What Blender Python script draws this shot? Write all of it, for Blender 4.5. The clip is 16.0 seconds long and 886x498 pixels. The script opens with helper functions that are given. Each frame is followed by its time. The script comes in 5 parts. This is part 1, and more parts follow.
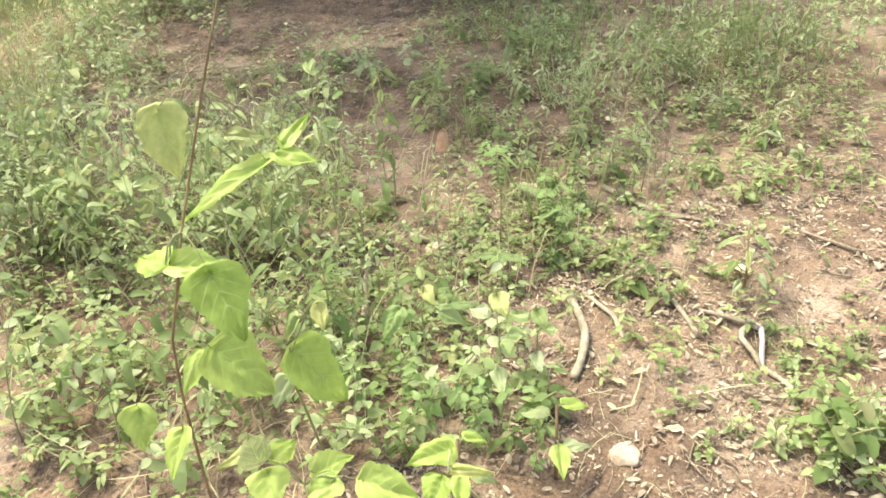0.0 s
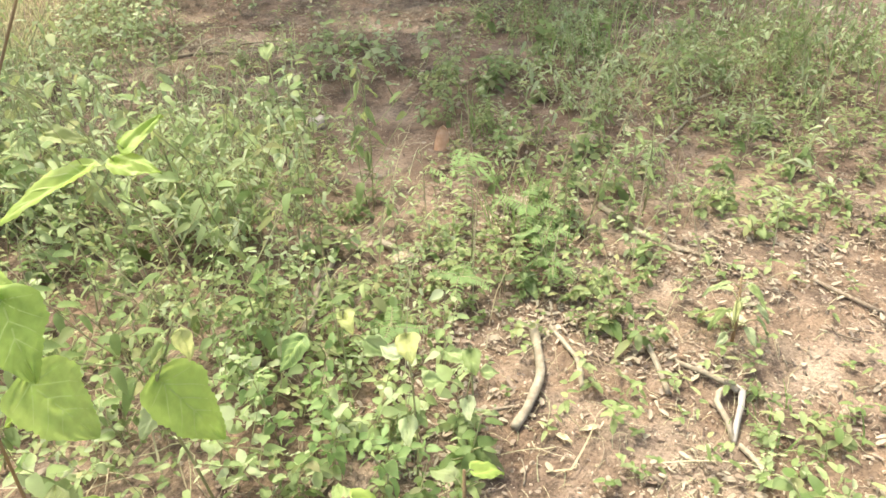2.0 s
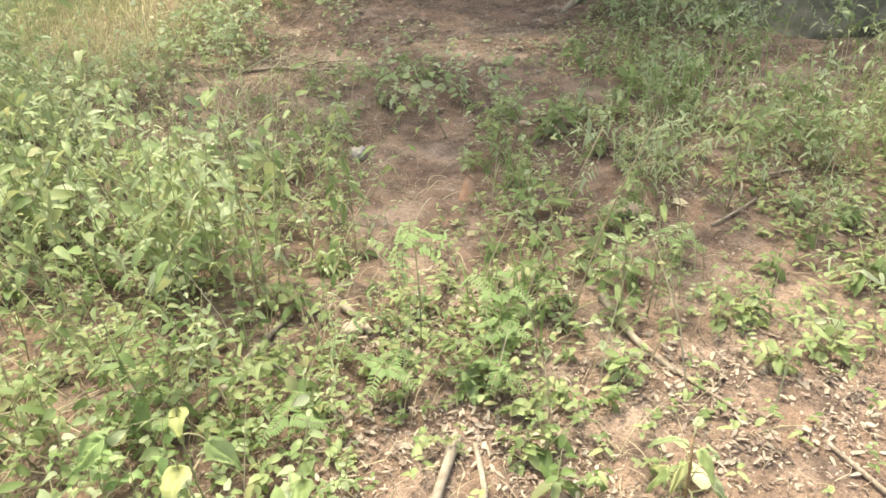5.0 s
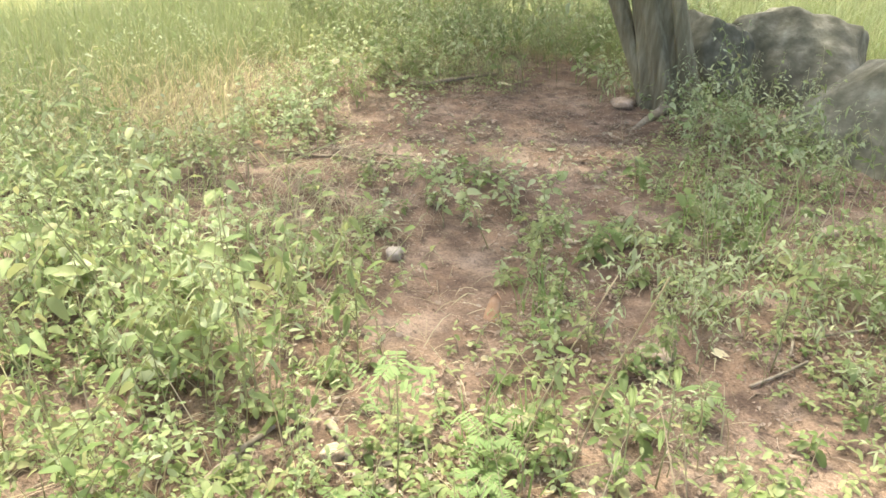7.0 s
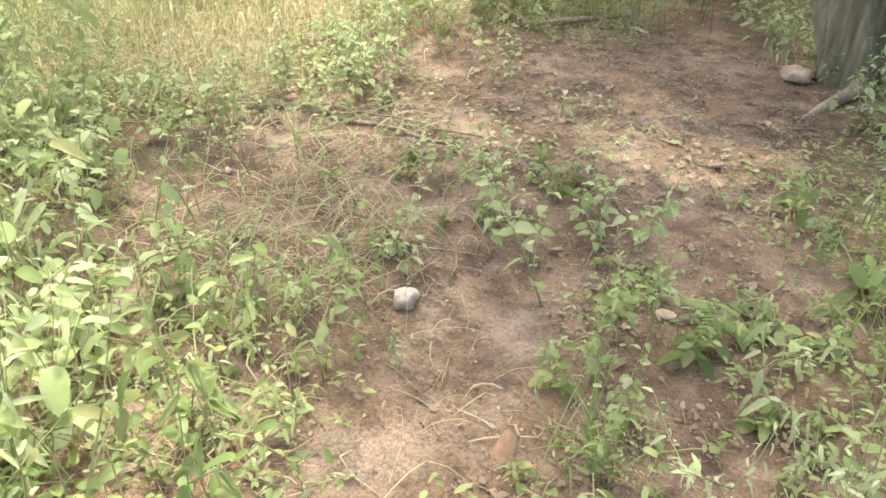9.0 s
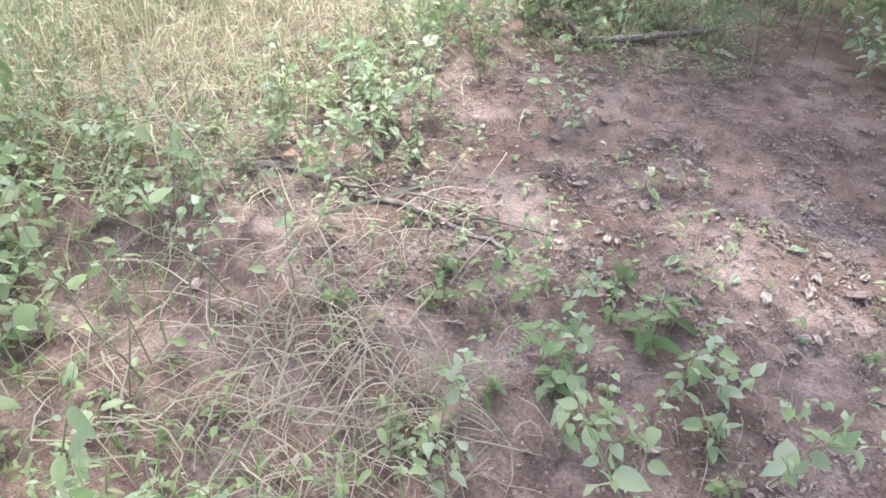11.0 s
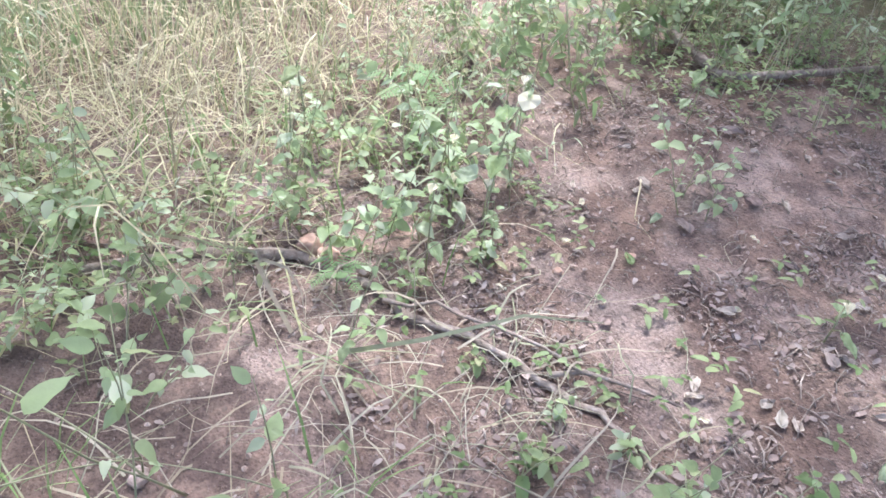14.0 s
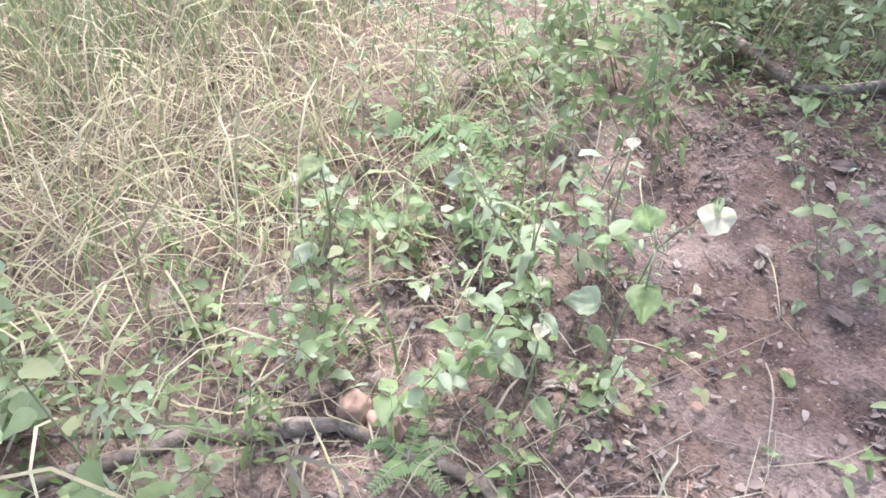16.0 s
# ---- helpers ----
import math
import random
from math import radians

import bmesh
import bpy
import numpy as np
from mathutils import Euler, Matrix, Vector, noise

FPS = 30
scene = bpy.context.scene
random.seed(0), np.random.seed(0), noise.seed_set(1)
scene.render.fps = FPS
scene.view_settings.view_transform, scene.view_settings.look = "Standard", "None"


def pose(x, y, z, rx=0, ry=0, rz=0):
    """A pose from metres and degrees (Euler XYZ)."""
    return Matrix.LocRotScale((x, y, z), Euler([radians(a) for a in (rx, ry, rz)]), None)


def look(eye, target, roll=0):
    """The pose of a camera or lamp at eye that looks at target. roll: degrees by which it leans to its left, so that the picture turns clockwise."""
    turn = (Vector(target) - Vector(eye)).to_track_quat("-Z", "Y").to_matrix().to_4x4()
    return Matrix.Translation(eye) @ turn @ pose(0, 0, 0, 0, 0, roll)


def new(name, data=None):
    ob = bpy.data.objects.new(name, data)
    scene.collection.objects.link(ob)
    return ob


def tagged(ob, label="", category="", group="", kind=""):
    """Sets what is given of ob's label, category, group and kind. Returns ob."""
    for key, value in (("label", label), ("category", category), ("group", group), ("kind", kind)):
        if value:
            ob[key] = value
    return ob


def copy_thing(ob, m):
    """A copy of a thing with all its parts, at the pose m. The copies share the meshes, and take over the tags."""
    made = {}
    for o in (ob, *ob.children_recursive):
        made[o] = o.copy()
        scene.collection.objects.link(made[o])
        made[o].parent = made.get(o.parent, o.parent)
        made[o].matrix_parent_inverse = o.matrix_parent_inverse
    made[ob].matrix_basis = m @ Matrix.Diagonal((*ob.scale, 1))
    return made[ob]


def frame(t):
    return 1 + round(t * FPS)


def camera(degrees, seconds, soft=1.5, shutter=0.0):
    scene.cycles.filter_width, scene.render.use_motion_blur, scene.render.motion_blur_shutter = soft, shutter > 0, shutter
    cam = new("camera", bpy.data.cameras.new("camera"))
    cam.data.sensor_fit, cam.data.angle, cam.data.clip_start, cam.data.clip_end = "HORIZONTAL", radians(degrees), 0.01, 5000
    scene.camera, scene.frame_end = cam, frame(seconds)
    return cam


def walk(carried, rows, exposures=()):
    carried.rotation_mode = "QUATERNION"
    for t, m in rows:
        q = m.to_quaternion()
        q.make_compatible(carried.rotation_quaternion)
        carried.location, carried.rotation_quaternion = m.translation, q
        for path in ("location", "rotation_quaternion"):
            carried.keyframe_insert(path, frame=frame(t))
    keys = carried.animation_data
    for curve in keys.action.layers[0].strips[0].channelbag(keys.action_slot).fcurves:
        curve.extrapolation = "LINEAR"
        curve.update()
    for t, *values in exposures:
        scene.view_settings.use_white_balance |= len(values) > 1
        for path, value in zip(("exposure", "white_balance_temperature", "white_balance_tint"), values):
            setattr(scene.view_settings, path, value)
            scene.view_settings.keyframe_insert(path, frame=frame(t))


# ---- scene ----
cam = camera(62.8, 16.0, soft=1.62)
PATH = [
    (0, (0.936, 0.368, 1.523), (0.637, 2.02, 0.436), -5.0),
    (0.5, (1.027, 0.535, 1.526), (0.631, 2.181, 0.46), -7.0),
    (1, (1.149, 0.625, 1.506), (0.659, 2.263, 0.469), -5.7),
    (1.5, (1.177, 0.659, 1.477), (0.703, 2.277, 0.4), -3.2),
    (2, (1.189, 0.675, 1.456), (0.748, 2.278, 0.344), -2.6),
    (2.5, (1.208, 0.692, 1.447), (0.75, 2.274, 0.311), -3.1),
    (3, (1.261, 0.717, 1.45), (0.779, 2.274, 0.291), -4.1),
    (3.5, (1.387, 0.77, 1.477), (0.958, 2.378, 0.368), -3.2),
    (4, (1.462, 0.929, 1.455), (0.886, 2.516, 0.383), -2.5),
    (4.2, (1.514, 1.006, 1.477), (0.872, 2.539, 0.365), -3.7),
    (6.3, (1.711, 1.457, 1.441), (0.695, 2.866, 0.449), 1.2),
    (6.5, (1.714, 1.476, 1.46), (0.696, 2.904, 0.499), 0.9),
    (7, (1.75, 1.53, 1.508), (0.666, 2.96, 0.625), 0.4),
    (7.5, (1.642, 1.793, 1.456), (0.588, 3.237, 0.559), 4.8),
    (8, (1.513, 2.125, 1.446), (0.353, 3.452, 0.502), 2.1),
    (8.5, (1.384, 2.503, 1.385), (0.118, 3.635, 0.329), 3.5),
    (8.7, (1.337, 2.593, 1.402), (0.056, 3.699, 0.337), 1.4),
    (10.8, (0.43, 3.224, 1.515), (-0.775, 4.249, 0.291), 4.2),
    (11, (0.338, 3.275, 1.507), (-0.869, 4.299, 0.286), 3.7),
    (11.5, (0.067, 3.372, 1.446), (-1.059, 4.469, 0.21), 5.6),
    (12, (-0.042, 3.449, 1.41), (-1.29, 4.464, 0.222), 4.0),
    (12.5, (-0.157, 3.602, 1.369), (-1.477, 4.527, 0.185), 4.4),
    (13, (-0.215, 3.696, 1.327), (-1.504, 4.583, 0.081), 3.8),
    (13.5, (-0.287, 3.744, 1.329), (-1.569, 4.604, 0.057), 1.7),
    (14, (-0.466, 3.773, 1.289), (-1.722, 4.688, 0.031), 4.9),
    (14.5, (-0.682, 3.789, 1.288), (-1.922, 4.714, 0.02), 3.6),
    (15, (-0.868, 3.851, 1.238), (-2.097, 4.808, -0.017), 3.3),
    (15.5, (-1.051, 3.937, 1.172), (-2.232, 4.928, -0.102), 4.1),
    (16, (-1.152, 3.942, 1.155), (-2.323, 4.926, -0.134), 3.3),
]
# the camera's own exposure and white balance: seconds, stops, kelvin, tint
EXPOSURES = [(0, 1.44, 6850, 2), (4.2, 1.43, 6900, 4), (6.3, 1.66, 6850, 6), (8.7, 1.86, 7100, 3), (10.8, 1.81, 5480, 18), (13, 1.71, 5200, 19), (16, 1.60, 5300, 22)]
walk(cam, [(t, look(eye, target, roll)) for t, eye, target, roll in PATH], EXPOSURES)

# ---- world, sun ----
SUN = Vector((-0.36, 0.30, 0.88)).normalized()
world = bpy.data.worlds.new("world")
scene.world = world
world.use_nodes = True
wn = world.node_tree
sky = wn.nodes.new("ShaderNodeTexSky")
sky.sky_type, sky.sun_disc = "NISHITA", False
sky.sun_elevation = math.asin(SUN.z)
sky.sun_rotation = math.atan2(SUN.x, SUN.y)
sky.dust_density, sky.air_density = 7.0, 0.7
wn.links.new(sky.outputs[0], wn.nodes["Background"].inputs[0])
wn.nodes["Background"].inputs[1].default_value = 0.15
lamp = bpy.data.lights.new("sun", "SUN")
lamp.energy, lamp.angle, lamp.color = 1.45, radians(2.0), (1.0, 0.95, 0.84)
sun = new("sun", lamp)
sun.matrix_world = look(SUN * 30, (0, 0, 0))

# ---- materials ----


def nodes_of(name):
    m = bpy.data.materials.new(name)
    m.use_nodes = True
    t = m.node_tree
    return m, t, t.nodes["Principled BSDF"], t.nodes["Material Output"]


def ramp(t, fac, stops):
    r = t.nodes.new("ShaderNodeValToRGB")
    while len(r.color_ramp.elements) < len(stops):
        r.color_ramp.elements.new(0.5)
    for e, (p, c) in zip(r.color_ramp.elements, stops):
        e.position, e.color = p, (*c, 1)
    t.links.new(fac, r.inputs[0])
    return r.outputs[0]


def noise_tex(t, scale, detail=4.0, coord=None, rough=0.55, kind="Object"):
    n = t.nodes.new("ShaderNodeTexNoise")
    n.inputs["Scale"].default_value, n.inputs["Detail"].default_value = scale, detail
    n.inputs["Roughness"].default_value = rough
    if coord is None:
        coord = t.nodes.new("ShaderNodeTexCoord").outputs[kind]
    t.links.new(coord, n.inputs["Vector"])
    return n.outputs["Fac"]


def mix(t, fac, a, b, how="MIX"):
    n = t.nodes.new("ShaderNodeMix")
    n.data_type, n.blend_type = "RGBA", how
    for socket, v in ((n.inputs[0], fac), (n.inputs[6], a), (n.inputs[7], b)):
        if isinstance(v, (int, float)):
            socket.default_value = v
        elif isinstance(v, tuple):
            socket.default_value = (*v, 1)
        else:
            t.links.new(v, socket)
    return n.outputs[2]


def bump(t, height, shader, strength=0.4, distance=0.01):
    b = t.nodes.new("ShaderNodeBump")
    b.inputs["Strength"].default_value, b.inputs["Distance"].default_value = strength, distance
    t.links.new(height, b.inputs["Height"])
    t.links.new(b.outputs[0], shader.inputs["Normal"])
    return b


def leaf_mat(name, cols, rough=0.48, thin=0.35, spots=0.25, size=60.0, gloss=0.38):
    """A leaf: colour by island and object, blotches, a share of light let through."""
    m, t, p, out = nodes_of(name)
    geo, info = t.nodes.new("ShaderNodeNewGeometry"), t.nodes.new("ShaderNodeObjectInfo")
    add = t.nodes.new("ShaderNodeMath")
    add.operation = "ADD"
    t.links.new(geo.outputs["Random Per Island"], add.inputs[0])
    t.links.new(info.outputs["Random"], add.inputs[1])
    fr = t.nodes.new("ShaderNodeMath")
    fr.operation = "FRACT"
    t.links.new(add.outputs[0], fr.inputs[0])
    n = len(cols)
    col = ramp(t, fr.outputs[0], [(i / max(1, n - 1), c) for i, c in enumerate(cols)])
    blot = noise_tex(t, size, 3)
    col = mix(t, ramp(t, blot, [(0.35, (0, 0, 0)), (0.75, (spots,) * 3)]), col, tuple(min(1, c * 1.9 + 0.03) for c in cols[0]))
    t.links.new(col, p.inputs["Base Color"])
    p.inputs["Roughness"].default_value = rough
    p.inputs["Specular IOR Level"].default_value = gloss
    bump(t, noise_tex(t, size * 3, 2), p, 0.25, 0.003)
    tr = t.nodes.new("ShaderNodeBsdfTranslucent")
    t.links.new(mix(t, 0.5, col, tuple(min(1, c * 1.6) for c in cols[-1])), tr.inputs["Color"])
    ms = t.nodes.new("ShaderNodeMixShader")
    ms.inputs[0].default_value = thin
    t.links.new(p.outputs[0], ms.inputs[1])
    t.links.new(tr.outputs[0], ms.inputs[2])
    t.links.new(ms.outputs[0], out.inputs["Surface"])
    return m


def plain_mat(name, cols, rough=0.85, scale=30.0, relief=0.5, depth=0.01, stretch=None, metal=0.0):
    """Bark, stone, clay, straw: island colour, two scales of mottling and relief."""
    m, t, p, out = nodes_of(name)
    coord = t.nodes.new("ShaderNodeTexCoord").outputs["Object"]
    if stretch:
        mp = t.nodes.new("ShaderNodeMapping")
        mp.inputs["Scale"].default_value = stretch
        t.links.new(coord, mp.inputs["Vector"])
        coord = mp.outputs[0]
    a, b = noise_tex(t, scale, 5, coord), noise_tex(t, scale * 0.17, 3, coord)
    n = len(cols)
    col = ramp(t, a, [(0.3 + 0.4 * i / max(1, n - 1), c) for i, c in enumerate(cols)])
    col = mix(t, ramp(t, b, [(0.4, (0, 0, 0)), (0.7, (0.7,) * 3)]), col, tuple(c * 0.55 for c in cols[0]))
    geo = t.nodes.new("ShaderNodeNewGeometry")
    tone = ramp(t, geo.outputs["Random Per Island"], [(0, (0.72,) * 3), (1, (1.15,) * 3)])
    col = mix(t, 1.0, col, tone, "MULTIPLY")
    t.links.new(col, p.inputs["Base Color"])
    p.inputs["Roughness"].default_value = rough
    p.inputs["Specular IOR Level"].default_value = 0.3
    bump(t, a, p, relief, depth)
    return m


def soil_mat():
    m, t, p, out = nodes_of("soil")
    pos = t.nodes.new("ShaderNodeNewGeometry").outputs["Position"]
    big, mid, fine = noise_tex(t, 0.9, 4, pos), noise_tex(t, 8, 6, pos, 0.62), noise_tex(t, 85, 4, pos, 0.7)
    col = ramp(t, big, [(0.36, (0.185, 0.125, 0.086)), (0.52, (0.255, 0.178, 0.124)), (0.68, (0.335, 0.245, 0.175))])
    sand = ramp(t, noise_tex(t, 4.2, 5, pos, 0.6), [(0.48, (0, 0, 0)), (0.64, (0.55,) * 3)])
    col = mix(t, sand, col, (0.405, 0.315, 0.242))
    humus = ramp(t, mid, [(0.38, (0.85,) * 3), (0.55, (0, 0, 0))])
    col = mix(t, humus, col, (0.115, 0.083, 0.062))
    dust = ramp(t, noise_tex(t, 2.3, 3, pos), [(0.54, (0, 0, 0)), (0.68, (0.45,) * 3)])
    col = mix(t, dust, col, (0.45, 0.36, 0.28))
    # ragged darker spot: the shade on this ground, put into the soil colour
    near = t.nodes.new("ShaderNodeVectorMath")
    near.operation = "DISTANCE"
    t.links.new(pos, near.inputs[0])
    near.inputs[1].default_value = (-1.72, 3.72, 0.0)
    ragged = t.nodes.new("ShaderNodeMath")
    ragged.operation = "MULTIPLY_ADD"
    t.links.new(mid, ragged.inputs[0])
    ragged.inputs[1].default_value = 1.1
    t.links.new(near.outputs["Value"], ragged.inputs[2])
    shade_spot = ramp(t, ragged.outputs[0], [(0.72, (0.8,) * 3), (1.12, (0, 0, 0))])
    col = mix(t, shade_spot, col, (0.125, 0.09, 0.068))
    speck = ramp(t, fine, [(0.32, (0.52,) * 3), (0.52, (1,) * 3), (0.72, (1.28,) * 3)])
    col = mix(t, 1.0, col, speck, "MULTIPLY")
    vor = t.nodes.new("ShaderNodeTexVoronoi")
    vor.inputs["Scale"].default_value = 120
    t.links.new(pos, vor.inputs["Vector"])
    crumb = ramp(t, vor.outputs["Distance"], [(0.1, (1, 1, 1)), (0.55, (0, 0, 0))])
    grains = ramp(t, vor.outputs["Distance"], [(0.07, (0.5,) * 3), (0.14, (0, 0, 0))])
    col = mix(t, grains, col, (0.56, 0.47, 0.39))
    # grassy turf takes over away from the clearing
    d = t.nodes.new("ShaderNodeVectorMath")
    d.operation = "DISTANCE"
    t.links.new(pos, d.inputs[0])
    d.inputs[1].default_value = (0.0, 3.6, 0.0)
    turf = ramp(t, noise_tex(t, 25, 4, pos), [(0.3, (0.09, 0.115, 0.035)), (0.7, (0.25, 0.25, 0.10))])
    wob = t.nodes.new("ShaderNodeMath")
    wob.operation = "MULTIPLY_ADD"
    t.links.new(big, wob.inputs[0])
    wob.inputs[1].default_value = 3.0
    t.links.new(d.outputs["Value"], wob.inputs[2])
    reach = t.nodes.new("ShaderNodeMapRange")
    reach.inputs["From Min"].default_value, reach.inputs["From Max"].default_value = 5.6, 7.2
    t.links.new(wob.outputs[0], reach.inputs["Value"])
    col = mix(t, reach.outputs[0], col, turf)
    t.links.new(col, p.inputs["Base Color"])
    p.inputs["Roughness"].default_value = 0.95
    p.inputs["Specular IOR Level"].default_value = 0.15
    hsum = t.nodes.new("ShaderNodeMath")
    hsum.operation = "ADD"
    t.links.new(fine, hsum.inputs[0])
    t.links.new(crumb, hsum.inputs[1])
    bump(t, hsum.outputs[0], p, 0.5, 0.007)
    return m


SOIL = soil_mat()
WEED = leaf_mat("weed_leaf", [(0.116, 0.185, 0.0549), (0.17, 0.268, 0.0798), (0.241, 0.34, 0.12), (0.143, 0.227, 0.0698), (0.322, 0.391, 0.19), (0.134, 0.206, 0.0649), (0.197, 0.288, 0.0997), (0.303, 0.288, 0.15)], 0.5, 0.42, gloss=0.3)
PALE = leaf_mat("pale_leaf", [(0.246, 0.322, 0.12), (0.36, 0.426, 0.201), (0.18, 0.25, 0.0824), (0.284, 0.364, 0.147), (0.379, 0.364, 0.175)], 0.5, 0.32, gloss=0.3)
ROUND = leaf_mat("round_leaf", [(0.246, 0.339, 0.124), (0.35, 0.437, 0.208), (0.284, 0.374, 0.149), (0.445, 0.51, 0.298), (0.511, 0.562, 0.366)], 0.42, 0.42, gloss=0.32)
BROAD = leaf_mat("broad_leaf", [(0.35, 0.48, 0.11), (0.45, 0.55, 0.17), (0.29, 0.42, 0.09), (0.40, 0.51, 0.15)], 0.42, 0.45, 0.35, 45)
YELLOW = leaf_mat("yellow_leaf", [(0.42, 0.47, 0.17), (0.50, 0.52, 0.24)], 0.45, 0.45, 0.4, 70, 0.3)
FEATHER = leaf_mat("feather_leaf", [(0.20, 0.31, 0.11), (0.28, 0.38, 0.15)], 0.45, 0.4, gloss=0.3)
WHITE = leaf_mat("white_leaf", [(0.90, 0.83, 0.52), (0.92, 0.85, 0.58)], 0.7, 0.45, 0.05, gloss=0.05)
LITTER = leaf_mat("dead_leaf", [(0.21, 0.15, 0.112), (0.32, 0.245, 0.185), (0.25, 0.185, 0.137), (0.38, 0.315, 0.245), (0.19, 0.138, 0.105), (0.29, 0.23, 0.175), (0.46, 0.40, 0.32)], 0.65, 0.1, 0.3, 50, 0.25)
TAN = leaf_mat("tan_leaf", [(0.40, 0.33, 0.245), (0.52, 0.45, 0.34), (0.33, 0.27, 0.20), (0.46, 0.43, 0.32)], 0.65, 0.15, 0.3, 50, 0.25)
STRAW = leaf_mat("straw", [(0.355, 0.304, 0.184), (0.467, 0.405, 0.267), (0.271, 0.22, 0.133), (0.523, 0.469, 0.331), (0.29, 0.322, 0.165), (0.392, 0.359, 0.239)], 0.6, 0.15, 0.2, 60, 0.2)
# the straw colours again, paler and yellower, for the thick bed
PALESTRAW = leaf_mat("pale_straw", [(0.41, 0.353, 0.182), (0.567, 0.512, 0.294), (0.277, 0.228, 0.122), (0.634, 0.58, 0.354), (0.389, 0.388, 0.172), (0.479, 0.444, 0.254)], 0.6, 0.15, 0.2, 60, 0.2)
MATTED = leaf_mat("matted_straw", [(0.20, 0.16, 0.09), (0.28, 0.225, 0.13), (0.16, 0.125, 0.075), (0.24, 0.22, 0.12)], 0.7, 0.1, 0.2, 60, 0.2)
GRASS = leaf_mat("grass", [(0.158, 0.225, 0.0776), (0.279, 0.335, 0.145), (0.335, 0.37, 0.194), (0.186, 0.265, 0.097), (0.26, 0.32, 0.126), (0.26, 0.26, 0.145)], 0.5, 0.35, gloss=0.3)
GREENGRASS = leaf_mat("green_grass", [(0.14, 0.25, 0.06), (0.22, 0.33, 0.10), (0.30, 0.36, 0.16)], 0.42, 0.35)
CROWN = leaf_mat("crown_leaf", [(0.07, 0.13, 0.03), (0.10, 0.17, 0.04)], 0.45, 0.3)
VEIN = leaf_mat("leaf_vein", [(0.43, 0.54, 0.19), (0.47, 0.57, 0.22)], 0.5, 0.4)
SILVER = leaf_mat("silvery_leaf", [(0.341, 0.406, 0.215), (0.436, 0.5, 0.292), (0.284, 0.354, 0.169), (0.493, 0.541, 0.338)], 0.5, 0.32, gloss=0.3)
STEM = plain_mat("green_stem", [(0.36, 0.37, 0.18), (0.46, 0.45, 0.26)], 0.6, 80, 0.2, 0.002)
REDSTEM = plain_mat("brown_stem", [(0.30, 0.20, 0.11), (0.42, 0.30, 0.17)], 0.6, 80, 0.2, 0.002)
BARK = plain_mat("stick_bark", [(0.30, 0.25, 0.18), (0.43, 0.37, 0.275), (0.54, 0.475, 0.365)], 0.88, 45, 0.8, 0.004, (1, 1, 1))
GREYBARK = plain_mat("branch_bark", [(0.27, 0.205, 0.145), (0.40, 0.325, 0.235), (0.53, 0.455, 0.35)], 0.95, 60, 1.0, 0.006)
TRUNKBARK = plain_mat("trunk_bark", [(0.19, 0.17, 0.105), (0.31, 0.285, 0.19), (0.47, 0.44, 0.315)], 0.9, 24, 0.8, 0.02, (1, 1, 0.16))
BOULDER = plain_mat("boulder_stone", [(0.16, 0.155, 0.105), (0.27, 0.26, 0.185), (0.47, 0.45, 0.345)], 0.9, 9, 0.8, 0.02)
STONE = plain_mat("stone", [(0.40, 0.295, 0.21), (0.54, 0.425, 0.32), (0.66, 0.56, 0.45)], 0.92, 60, 0.9, 0.006)
PEELED = plain_mat("peeled_wood", [(0.48, 0.43, 0.38), (0.60, 0.55, 0.50), (0.68, 0.64, 0.59)], 0.8, 40, 0.5, 0.003)
PALESTONE = plain_mat("pale_stone", [(0.52, 0.44, 0.36), (0.66, 0.58, 0.49), (0.76, 0.69, 0.60)], 0.92, 60, 0.9, 0.006)
CLAY = plain_mat("fired_clay", [(0.54, 0.32, 0.19), (0.67, 0.44, 0.29), (0.74, 0.54, 0.40)], 0.85, 35, 0.4, 0.004)

DULLCLAY = plain_mat("dull_clay", [(0.34, 0.215, 0.14), (0.46, 0.31, 0.21), (0.54, 0.40, 0.29)], 0.9, 45, 0.6, 0.005)

# ---- geometry tools ----
RNG = random.Random(11)


